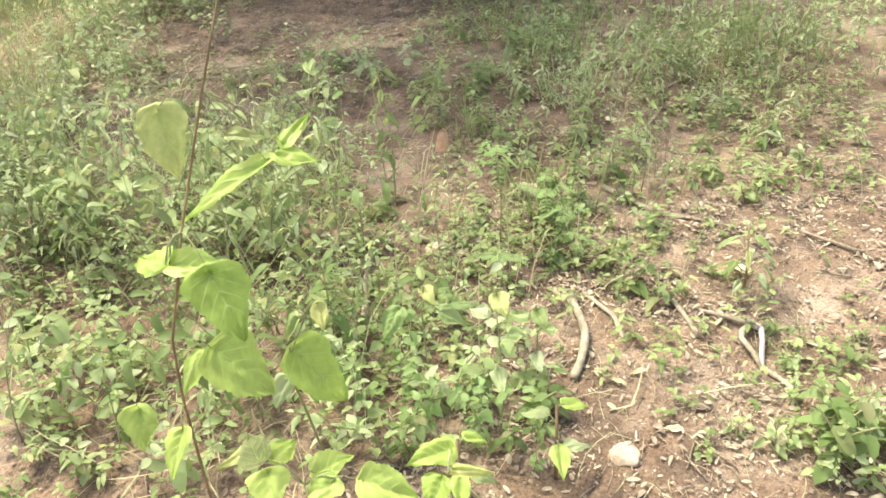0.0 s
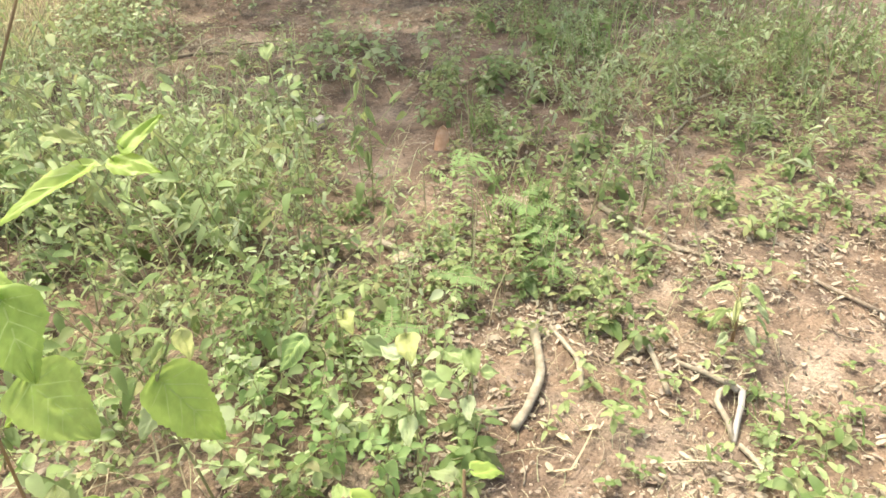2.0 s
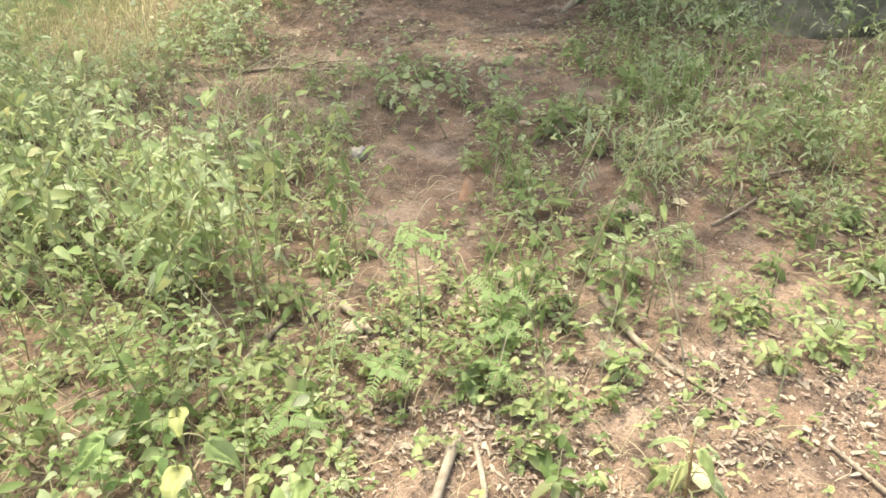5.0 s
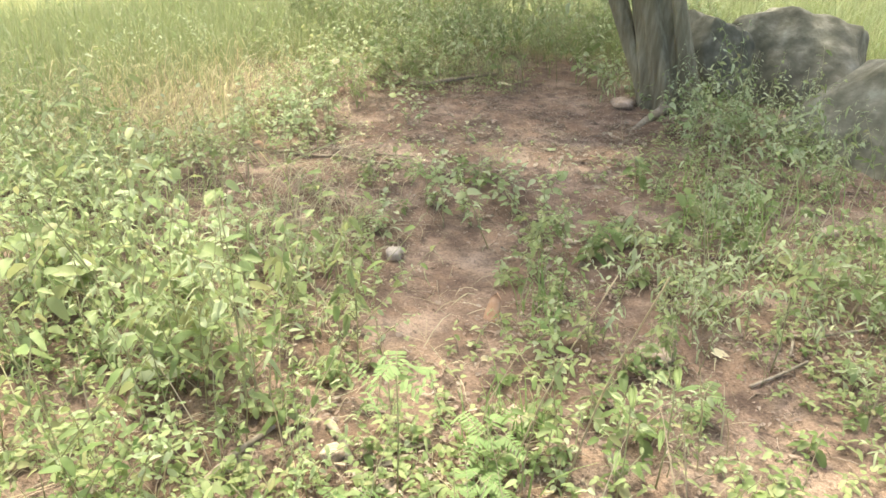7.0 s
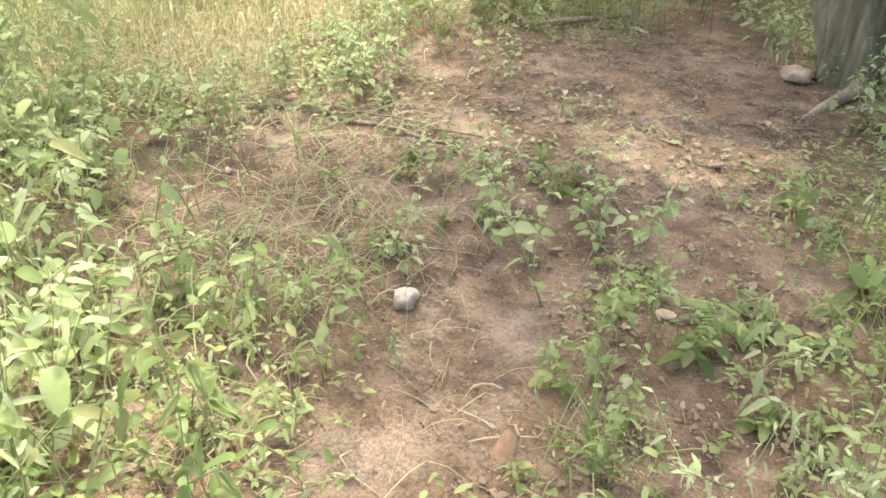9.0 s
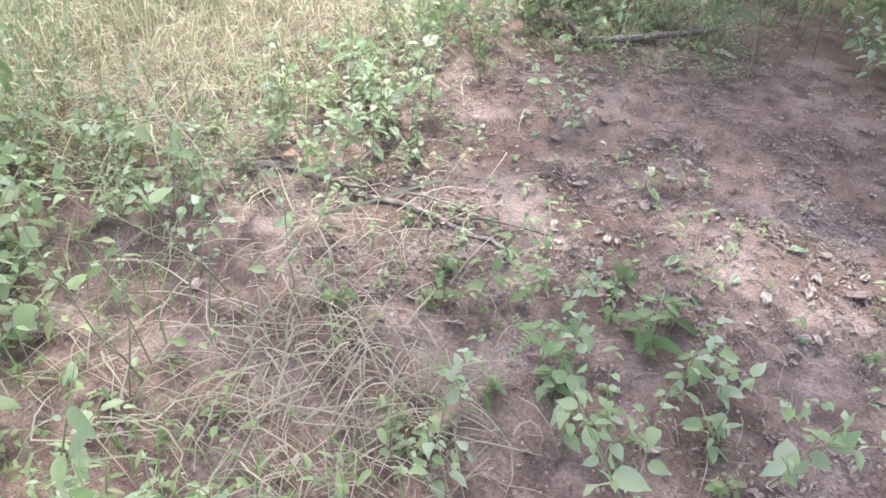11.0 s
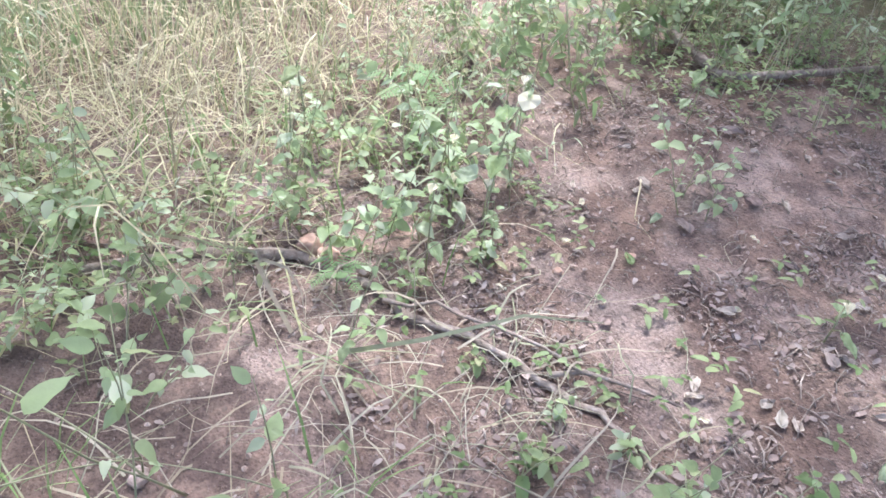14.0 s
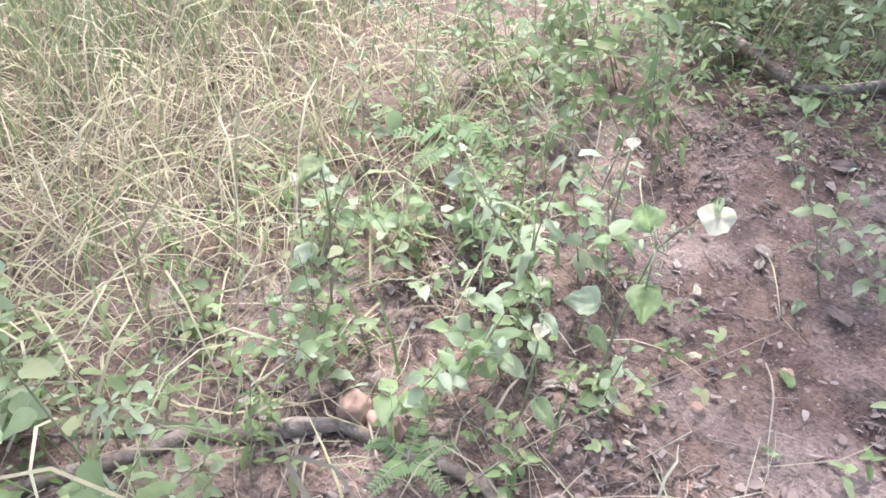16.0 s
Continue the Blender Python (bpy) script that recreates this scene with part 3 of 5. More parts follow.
def thicket(name, kinds, material, stands, label):
    """Weeds too far off to tell apart, joined."""
    g, stems = Geo(), Geo()
    for cx, cy, rx, ry, count, lo, hi in stands:
        for _ in range(count):
            a, r = rnd(0, 2 * math.pi), math.sqrt(RNG.random())
            x, y, size = cx + rx * r * math.cos(a), cy + ry * r * math.sin(a), rnd(lo, hi)
            if bare(x, y):
                continue
            m = pose(x, y, gz(x, y) - 0.006, rnd(-6, 6), rnd(-6, 6), rnd(0, 360)) @ Matrix.Diagonal((size, size, size, 1))
            for src, dst in zip(SHAPES[RNG.choice(kinds).name], (stems, g)):
                o = len(dst.v)
                dst.v += [tuple(m @ Vector(v)) for v in src.v]
                dst.f += [tuple(i + o for i in f) for f in src.f]
    tagged(new(name, g.mesh(name, material)), label, "weeds", kind="stuff")
    tagged(new(name + "_stems", stems.mesh(name + "_stems", STEM)), "thin stems of " + label, "weeds", kind="stuff")


FAR = [(1.95, 4.9, 0.55, 0.7, 40, 0.6, 1.0), (0.85, 5.6, 0.5, 0.5, 10, 0.6, 1.0), (0.35, 6.55, 0.42, 0.30, 15, 0.6, 1.0), (0.55, 7.0, 0.50, 0.25, 16, 0.6, 1.0), (0.8, 6.5, 0.35, 0.35, 9, 0.5, 0.8), (-2.2, 7.3, 0.9, 0.8, 50, 0.9, 1.4), (-2.2, 8.3, 1.1, 0.8, 80, 1.0, 1.5), (-4.4, 8.4, 1.3, 1.0, 110, 1.0, 1.5), (-0.9, 8.7, 0.6, 0.6, 40, 0.9, 1.4), (-2.95, 3.4, 0.7, 0.7, 34, 0.6, 1.0), (-2.4, 5.25, 0.45, 0.45, 18, 0.5, 0.8), (-3.2, 3.0, 0.6, 0.5, 24, 0.7, 1.0), (1.6, 6.0, 0.5, 0.5, 16, 0.6, 1.0), (-3.2, 7.6, 1.0, 1.2, 60, 0.8, 1.3), (-4.2, 5.8, 0.9, 1.2, 40, 0.7, 1.1)]
thicket("far_weeds", FINE + DROOPY + TALL[:2], WEED, [(a, b, c, d, n * 2 // 3, e, f) for a, b, c, d, n, e, f in FAR], "upright weeds behind the clearing")
thicket("pale_far_weeds", TALL + DROOPY, SILVER, [(a, b, c, d, n // 3, e * 0.8, f * 0.85) for a, b, c, d, n, e, f in FAR], "pale drooping weeds behind the clearing")
# stands of weeds: centre, half widths, count, sizes
# the tall stand on the sunny side
fill(FINE, -0.55, 2.95, 0.55, 0.55, 8, 0.7, 1.15)
fill(FINE, -1.05, 2.45, 0.50, 0.60, 11, 0.7, 1.2)
fill(FINE, -1.75, 2.95, 0.50, 0.40, 20, 0.8, 1.2)
fill(LUSH, -1.35, 2.85, 0.40, 0.35, 9, 0.8, 1.3)
fill(LUSH, -0.75, 2.2, 0.40, 0.45, 6, 0.7, 1.2)
fill(FINE, -0.75, 3.35, 0.35, 0.25, 9, 0.6, 1.0)
fill(LUSH, -1.9, 3.2, 0.35, 0.25, 10, 0.7, 1.2)
fill(FINE, -2.4, 3.2, 0.4, 0.4, 20, 0.7, 1.1)
fill(TALL, -0.45, 2.45, 0.65, 0.60, 12, 0.70, 1.04)
fill(TALL, -1.10, 2.65, 0.55, 0.55, 13, 0.75, 1.08)
fill(TALL, 0.05, 2.15, 0.26, 0.38, 5, 0.62, 0.92)
fill(TALL, -0.02, 2.75, 0.28, 0.28, 2, 0.65, 0.95)
for x, y, size in ((0.24, 2.54, 0.84), (0.20, 2.66, 1.04), (0.13, 2.66, 0.90), (0.27, 2.96, 0.80), (0.26, 2.07, 0.80), (0.07, 1.83, 0.82), (0.0, 3.36, 0.72), (0.46, 2.50, 0.62), (0.55, 2.50, 0.56)):
    place(TALL, x, y, size)
# among the leafy saplings
fill(LUSH, -0.30, 1.75, 0.45, 0.40, 7, 0.4, 0.8)
fill(FINE, -0.10, 2.05, 0.45, 0.40, 6, 0.4, 0.8)
fill(FINE, 0.05, 2.50, 0.40, 0.45, 5, 0.4, 0.8)
fill(LUSH, 0.25, 1.85, 0.45, 0.30, 8, 0.3, 0.6)
fill(FINE, 0.45, 2.35, 0.3, 0.3, 8, 0.4, 0.7)
fill(LUSH, 0.70, 2.00, 0.25, 0.25, 7, 0.3, 0.5)
fill(FINE, 0.70, 2.62, 0.35, 0.25, 9, 0.3, 0.5)
fill(LUSH, 0.90, 2.55, 0.30, 0.2, 4, 0.3, 0.5)
fill(LUSH, 1.15, 2.75, 0.2, 0.2, 3, 0.4, 0.6)
fill(FINE, -0.7, 2.9, 0.6, 0.35, 5, 1.15, 1.5)
fill(LUSH, -0.15, 1.62, 0.4, 0.25, 5, 0.5, 0.9)
fill(FINE, -0.35, 1.75, 0.35, 0.25, 4, 0.6, 0.9)
fill(FINE, 0.25, 2.05, 0.25, 0.2, 5, 0.5, 0.8)
# along the path
fill(FINE, -0.25, 3.45, 0.30, 0.30, 7, 0.4, 0.8)
fill(FINE, -0.55, 3.95, 0.35, 0.4, 7, 0.4, 0.7)
fill(FINE, 0.05, 3.0, 0.25, 0.25, 3, 0.5, 0.8)
fill(FINE, 1.22, 3.05, 0.25, 0.30, 5, 0.5, 0.8)
for x, y, size in ((1.10, 3.76, 0.50), (1.20, 3.74, 0.55), (1.40, 3.80, 0.42), (1.10, 3.70, 0.44), (1.30, 3.25, 0.36), (0.37, 4.34, 0.45)):
    place(TALL, x, y, size)
fill(FINE, 0.95, 3.65, 0.2, 0.25, 3, 0.4, 0.7)
fill(FINE, 0.62, 3.75, 0.25, 0.25, 3, 0.4, 0.6)
fill(FINE, 1.15, 3.95, 0.25, 0.25, 4, 0.6, 0.9)
# the shaded side below the boulders
fill(FINE, 0.95, 4.45, 0.45, 0.40, 8, 0.4, 0.7)
fill(LUSH, 1.0, 4.55, 0.5, 0.5, 6, 0.5, 0.8)
fill(FINE, 1.55, 4.75, 0.35, 0.45, 10, 0.6, 1.0)
fill(FINE, 0.36, 4.25, 0.16, 0.28, 8, 0.5, 0.8)
fill(LUSH, -2.65, 6.05, 0.35, 0.40, 8, 0.7, 1.1)
fill(LUSH, -2.45, 6.65, 0.55, 0.5, 12, 0.8, 1.2)
fill(FINE, -2.55, 6.3, 0.5, 0.7, 26, 0.8, 1.3)
fill(LUSH, -0.85, 7.5, 0.35, 0.4, 12, 0.8, 1.2)
fill(LUSH, -0.42, 6.95, 0.18, 0.15, 5, 0.6, 0.9)
fill(LUSH, 0.42, 6.35, 0.42, 0.32, 16, 0.6, 1.0)
fill(LUSH, 0.15, 6.75, 0.2, 0.12, 6, 0.6, 0.9)
fill(LUSH, 0.85, 6.1, 0.40, 0.4, 12, 0.6, 1.0)
# beside the branch
fill(LUSH, -2.35, 3.70, 0.40, 0.40, 10, 0.5, 0.9)
fill(FINE, -2.25, 3.95, 0.45, 0.50, 9, 0.4, 0.75)
fill(LUSH, -2.35, 4.55, 0.35, 0.35, 4, 0.5, 0.9)
fill(FINE, -1.5, 5.05, 0.35, 0.25, 5, 0.3, 0.5)
fill(NEAR, -2.4, 4.45, 0.25, 0.3, 6, 0.4, 0.8)
fill(NEAR, -1.98, 3.80, 0.10, 0.08, 3, 0.4, 0.6)
fill(NEAR, -2.0, 4.72, 0.46, 0.36, 17, 0.6, 1.05)
fill(NEAR, -1.78, 3.80, 0.24, 0.16, 5, 0.5, 0.85)
fill(LUSH, -2.55, 5.5, 0.5, 0.5, 9, 0.7, 1.0)
fill(FINE, -2.6, 5.5, 0.5, 0.5, 12, 0.6, 1.0)
# seedlings
fill(LOW, 0.7, 2.6, 0.7, 0.6, 44, 0.5, 1.5)
fill(LOW, 1.7, 2.1, 0.5, 0.6, 14, 0.45, 1.0)
fill(LOW, 1.76, 1.98, 0.22, 0.18, 10, 0.5, 0.9)
fill(LUSH, -0.5, 1.80, 0.30, 0.25, 8, 0.45, 0.8)
fill(LOW, 1.60, 2.15, 0.40, 0.40, 8, 0.35, 0.6)
fill(LOW, 0.9, 3.4, 0.5, 0.5, 18, 0.7, 1.4)
fill(LOW, -1.2, 4.9, 0.7, 0.5, 16, 0.6, 1.1)
fill(LOW, 0.1, 4.5, 0.8, 0.9, 34, 0.5, 1.5)
fill(LOW, 1.8, 3.5, 0.5, 0.6, 24, 0.7, 1.5)
fill(LOW, -0.4, 2.6, 0.8, 0.7, 40, 0.6, 1.6)
fill(LOW, -0.6, 4.4, 0.7, 0.6, 12, 0.6, 1.2)
fill(LOW, 0.05, 4.6, 0.60, 0.6, 26, 0.8, 1.7)
fill(LOW, 0.6, 5.2, 0.6, 0.6, 24, 0.8, 1.9)
fill(FINE, 0.55, 3.84, 0.14, 0.18, 6, 0.35, 0.6)
for stand in ((-0.55, 2.95, 0.65, 0.45, 9, 0.7, 1.15), (-0.35, 3.35, 0.35, 0.25, 4, 0.6, 0.9), (0.0, 2.65, 0.4, 0.3, 4, 0.6, 1.0), (0.95, 4.15, 0.35, 0.40, 9, 0.5, 0.9), (1.45, 4.5, 0.3, 0.4, 5, 0.5, 0.9), (0.35, 6.35, 0.35, 0.25, 5, 0.6, 1.0), (0.9, 6.2, 0.4, 0.4, 5, 0.6, 1.0), (-0.6, 6.9, 0.12, 0.12, 3, 0.6, 0.8), (-1.9, 4.75, 0.35, 0.3, 4, 0.6, 1.0), (0.75, 5.2, 0.3, 0.3, 4, 0.5, 0.8), (1.9, 3.9, 0.4, 0.4, 6, 0.4, 0.7), (-1.2, 2.7, 0.5, 0.4, 6, 0.8, 1.2)):
    fill(DROOPY, *stand)
fill(LUSH, -1.75, 3.25, 0.35, 0.18, 8, 0.5, 0.9)
fill(LOW, -1.3, 3.35, 0.7, 0.2, 7, 0.5, 1.0)
fill(DROOPY, 1.15, 3.78, 0.35, 0.28, 9, 0.5, 0.8)
fill(DROOPY, 0.95, 4.15, 0.30, 0.25, 5, 0.5, 0.8)
fill(LUSH, -1.7, 4.1, 0.3, 0.2, 4, 0.4, 0.6)
fill(LOW, 0.78, 1.84, 0.20, 0.16, 16, 0.7, 1.5)
fill(FINE, 0.76, 1.88, 0.16, 0.14, 5, 0.25, 0.4)
fill(LOW, 1.70, 1.76, 0.20, 0.14, 18, 0.8, 1.6)
fill(LUSH, 1.72, 1.74, 0.15, 0.10, 4, 0.3, 0.45)
fill(LARGE, -0.85, 2.85, 0.50, 0.30, 9, 0.75, 1.1)
fill(LARGE, -0.30, 2.45, 0.35, 0.30, 5, 0.7, 1.0)
fill(BRIGHT, 0.62, 1.75, 0.35, 0.22, 14, 0.5, 0.9)
fill(BRIGHT, 0.30, 2.05, 0.30, 0.2, 6, 0.5, 0.8)
place(BRIGHT, 0.67, 3.52, 0.7)
place(BRIGHT, 0.73, 3.44, 0.6)

# single plants that stand apart
for x, y, s, kind in ((-1.82, 4.0, 1.0, 5), (-0.86, 4.42, 0.8, 5), (-0.50, 4.35, 0.8, 3), (-0.92, 4.38, 0.6, 2), (-0.70, 4.66, 0.7, 4), (-0.78, 4.58, 0.8, 2),
                      (-0.18, 4.76, 0.9, 0), (0.04, 4.63, 0.95, 1), (-0.05, 4.85, 0.7, 4), (0.52, 3.90, 0.75, 3), (0.60, 3.60, 0.55, 2), (0.48, 4.00, 0.6, 2), (-1.95, 3.55, 0.9, 4), (-1.62, 3.5, 0.7, 4), (-1.50, 4.25, 0.7, 3), (-1.62, 4.55, 0.6, 2),
                      (-0.02, 4.24, 1.15, 1),
                      (-0.33, 4.28, 0.95, 3), (-0.25, 4.41, 0.75, 0), (-0.45, 3.98, 0.75, 0), (-0.60, 4.46, 0.85, 3), (-0.70, 4.20, 0.85, 3), (-1.55, 5.46, 0.85, 1), (-1.60, 5.52, 0.75, 4), (-1.48, 5.50, 0.7, 0)):
    place(NEAR, x, y, s, pick=kind)

for x, y, s in ((-1.17, 3.52, 0.95), (-1.13, 3.47, 0.9), (-1.20, 3.56, 0.85), (-1.36, 3.86, 1.08), (-1.44, 3.80, 0.9), (-1.21, 3.73, 1.0), (-1.24, 4.02, 0.8)):
    place(TOPPED, x, y, s)

thicket("sunny_far_weeds", FINE + LUSH[:3], ROUND, [(2.75, 4.9, 0.45, 0.9, 34, 0.5, 0.9), (2.6, 3.7, 0.30, 0.45, 12, 0.25, 0.45), (3.3, 6.2, 0.7, 0.9, 40, 0.6, 1.0)], "light green weeds at the sunny edge")

# ---- sticks, stones and the shard ----


def stick(name, pts, radii, material, label, category="stick", group=""):
    pts = [Vector((x, y, gz(x, y) + z)) for x, y, z in pts]
    fine, rr = [], []
    for i in range(len(pts) - 1):
        for s in (0, 0.33, 0.67):
            a, b, c, d = pts[max(i - 1, 0)], pts[i], pts[i + 1], pts[min(i + 2, len(pts) - 1)]
            fine.append(0.5 * ((2 * b) + (c - a) * s + (2 * a - 5 * b + 4 * c - d) * s * s + (3 * b - a - 3 * c + d) * s ** 3))
            rr.append(radii[0] + (radii[1] - radii[0]) * (i + s) / (len(pts) - 1))
    fine.append(pts[-1]), rr.append(radii[1])
    return tagged(new(name, Geo().tube(fine, rr, 10, 0.35).mesh(name, material)), label, category, group)


stick("curved_stick", [(0.99, 2.41, 0.018), (1.02, 2.29, 0.02), (1.04, 2.19, 0.02), (1.03, 2.08, 0.018), (1.00, 1.98, 0.012)], (0.0155, 0.012), BARK, "thick curved dry stick lying on bare soil")
stick("dry_stick", [(1.04, 2.42, 0.01), (1.11, 2.32, 0.014), (1.14, 2.27, 0.014), (1.16, 2.17, 0.01)], (0.007, 0.0085), BARK, "short bent dry stick beside the curved one", group="dry sticks")
stick("dry_stick", [(1.32, 2.41, 0.012), (1.36, 2.30, 0.012), (1.39, 2.19, 0.01)], (0.008, 0.008), BARK, "short straight grey stick on pale soil", group="dry sticks")
forked = thing("forked_stick", 1.55, 2.20, gz(1.55, 2.2), "peeled forked branch end with two pale prongs", "stick", "dry sticks")
part("stub", Geo().tube([(-0.14, 0.125, 0.022), (-0.058, 0.083, 0.03), (0.008, 0.045, 0.03), (0.022, 0.032, 0.028)], [0.006, 0.008, 0.0095, 0.008], 9, 0.5), BARK, forked)
part("prong", Geo().tube([(-0.002, 0.052, 0.028), (-0.03, 0.016, 0.027), (-0.037, -0.019, 0.025), (-0.024, -0.052, 0.022), (-0.009, -0.082, 0.018), (-0.003, -0.135, 0.010)], [0.0085, 0.0095, 0.0095, 0.009, 0.008, 0.006], 9, 0.5), BARK, forked)
part("prong", Geo().tube([(0.016, 0.048, 0.028), (0.033, 0.035, 0.025), (0.025, -0.016, 0.020), (0.010, -0.080, 0.016), (0.001, -0.140, 0.010)], [0.008, 0.0085, 0.008, 0.0075, 0.007], 9, 0.5), PEELED, forked, "bleached peeled prong")
stick("dry_stick", [(1.563, 2.05, 0.008), (1.584, 2.02, 0.012), (1.607, 1.985, 0.010), (1.623, 1.935, 0.006)], (0.008, 0.0065), BARK, "short pale stick below the forked one", group="dry sticks")
stick("twig", [(1.643, 2.224, 0.006), (1.640, 2.162, 0.012), (1.652, 2.106, 0.010), (1.674, 2.073, 0.004)], (0.003, 0.002), GREYBARK, "thin curved dark twig on soil", "twig", "twigs")
stick("twig", [(1.857, 2.563, 0.006), (1.868, 2.517, 0.012), (1.931, 2.514, 0.006)], (0.0035, 0.0025), GREYBARK, "small bent twig on pink soil", "twig", "twigs")
stick("dry_stalk", [(1.555, 1.979, 0.01), (1.65, 2.032, 0.02), (1.74, 2.078, 0.03)], (0.0018, 0.0012), STRAW, "thin dry stalk lying over seedlings", "stalk", "dry stalks")
stick("dry_stick", [(0.07, 2.15, 0.012), (0.15, 2.08, 0.014), (0.25, 2.05, 0.012)], (0.010, 0.012), BARK, "short grey stick under leafy seedlings", group="dry sticks")
stick("dry_stick", [(0.38, 2.75, 0.014), (0.46, 2.72, 0.016), (0.55, 2.67, 0.014)], (0.014, 0.012), BARK, "short thick stick among small weeds", group="dry sticks")
stick("dry_stick", [(0.25, 2.64, 0.01), (0.26, 2.46, 0.016), (0.29, 2.32, 0.012)], (0.009, 0.012), BARK, "thin pale stick among weeds", group="dry sticks")
stick("dry_stick", [(1.84, 2.79, 0.01), (1.92, 2.73, 0.012), (2.02, 2.66, 0.01)], (0.006, 0.007), GREYBARK, "thin dark stick on pink soil", group="dry sticks")
stick("dry_stick", [(1.33, 2.97, 0.016), (1.42, 2.91, 0.014), (1.56, 2.83, 0.01), (1.71, 2.76, 0.004)], (0.009, 0.004), GREYBARK, "long half-buried stick with a pale end", group="dry sticks")
stick("twig", [(0.88, 1.93, 0.008), (0.91, 2.0, 0.02), (0.99, 2.05, 0.012)], (0.005, 0.004), GREYBARK, "thin arched twig touching the curved stick", "twig", "twigs")
stick("dry_stick", [(1.37, 3.77, 0.01), (1.43, 3.88, 0.014), (1.49, 4.04, 0.01)], (0.0065, 0.005), BARK, "short pale stick on shaded soil", group="dry sticks")
stick("dry_stick", [(1.38, 4.15, 0.012), (1.50, 4.27, 0.016), (1.63, 4.44, 0.01)], (0.007, 0.005), BARK, "bent pale stick on dark soil", group="dry sticks")
stick("twig", [(1.39, 4.16, 0.012), (1.42, 4.10, 0.03), (1.43, 4.03, 0.006)], (0.006, 0.004), BARK, "side twig leaning on the bent stick", "twig", "twigs")
stick("dry_stick", [(0.31, 2.21, 0.01), (0.29, 2.35, 0.02), (0.29, 2.44, 0.012)], (0.013, 0.009), BARK, "weathered stick half under weeds", group="dry sticks")
stick("dry_stick", [(1.14, 3.15, 0.012), (1.23, 3.06, 0.016), (1.33, 2.97, 0.012), (1.45, 2.89, 0.008)], (0.012, 0.009), BARK, "pale crooked stick under leafy weeds", group="dry sticks")
stick("dry_stick", [(-0.89, 2.63, 0.02), (-0.80, 2.74, 0.03), (-0.71, 2.85, 0.02)], (0.012, 0.009), GREYBARK, "grey stick between tall weeds", group="dry sticks")

# the long fallen branch
fallen = thing("fallen_branch", -1.6, 4.4, gz(-1.6, 4.4), "long crooked grey branch fallen across the soil", "branch")


def rel(pts, lift):
    """Points from the branch's middle, each stretch halved with a slight kink."""
    out = []
    for (x, y), (x2, y2) in zip(pts, pts[1:] + pts[-1:]):
        out.append((x + 1.6, y - 4.4, gz(x, y) - gz(-1.6, 4.4) + lift))
        mx, my = (x + x2) / 2 + rnd(-0.018, 0.018), (y + y2) / 2 + rnd(-0.018, 0.018)
        out.append((mx + 1.6, my - 4.4, gz(mx, my) - gz(-1.6, 4.4) + lift + rnd(-0.003, 0.004)))
    return out[:-1]


def taper(radii):
    """Thickness at those points, with knots."""
    out = []
    for a, b in zip(radii, radii[1:] + radii[-1:]):
        out += [a * rnd(0.92, 1.18), (a + b) / 2 * rnd(0.85, 1.0)]
    return out[:-1]



part("main_bough", Geo().tube(rel([(-2.10, 3.78), (-2.06, 3.95), (-2.03, 4.11), (-1.93, 4.27), (-1.83, 4.37), (-1.71, 4.44), (-1.56, 4.47), (-1.42, 4.57), (-1.30, 4.62), (-1.20, 4.65), (-1.09, 4.70), (-0.98, 4.71), (-0.87, 4.70)], 0.008),
                              taper([0.012, 0.014, 0.0155, 0.0155, 0.015, 0.014, 0.0125, 0.0115, 0.0105, 0.0095, 0.0085, 0.007, 0.005]), 10, 0.7), GREYBARK, fallen)
part("side_bough", Geo().tube(rel([(-1.60, 4.43), (-1.53, 4.54), (-1.38, 4.62), (-1.17, 4.71)], 0.05), taper([0.006, 0.005, 0.004, 0.003]), 8, 0.5), GREYBARK, fallen)
part("side_bough", Geo().tube(rel([(-1.22, 4.65), (-1.12, 4.78), (-1.00, 4.86)], 0.03), taper([0.006, 0.005, 0.003]), 8, 0.5), GREYBARK, fallen)
part("side_bough", Geo().tube(rel([(-2.03, 4.11), (-2.13, 3.98), (-2.24, 3.82)], 0.01), taper([0.006, 0.005, 0.003]), 8, 0.5), GREYBARK, fallen)
stick("fallen_log", [(-2.56, 6.46, 0.05), (-2.36, 6.38, 0.05), (-2.20, 6.32, 0.045), (-2.10, 6.30, 0.04), (-1.97, 6.55, 0.04), (-1.84, 7.10, 0.03)], (0.024, 0.015), GREYBARK, "dark crooked log at the edge of the weeds", "log")


def pebble(name, x, y, size, seed, material, label, category="stone", sink=0.3, group="loose stones"):
    b = bmesh.new()
    bmesh.ops.create_icosphere(b, subdivisions=3, radius=1.0)
    for v in b.verts:
        d = v.co.normalized()
        q = Vector((d.x, d.y, max(-0.7, min(0.7, d.z))))
        r = 1 + 0.32 * noise.noise(d * 1.6 + Vector((seed, 2, 0))) + 0.14 * noise.noise(d * 4 + Vector((seed, 0, 4))) + 0.06 * noise.noise(d * 11 + Vector((seed, 0, 9)))
        v.co = Vector((q.x * size[0], q.y * size[1], q.z * size[2])) * r
    m = bpy.data.meshes.new(name)
    b.to_mesh(m)
    b.free()
    m.materials.append(material)
    m.polygons.foreach_set("use_smooth", [True] * len(m.polygons))
    ob = new(name, m)
    ob.location, ob.rotation_euler = (x, y, gz(x, y) + size[2] * (0.72 - sink)), (0, 0, seed * 1.7)
    return tagged(ob, label, category, group)


pebble("stone", -0.34, 3.90, (0.046, 0.040, 0.042), 1.0, PALESTONE, "pale blocky stone on the bare path")
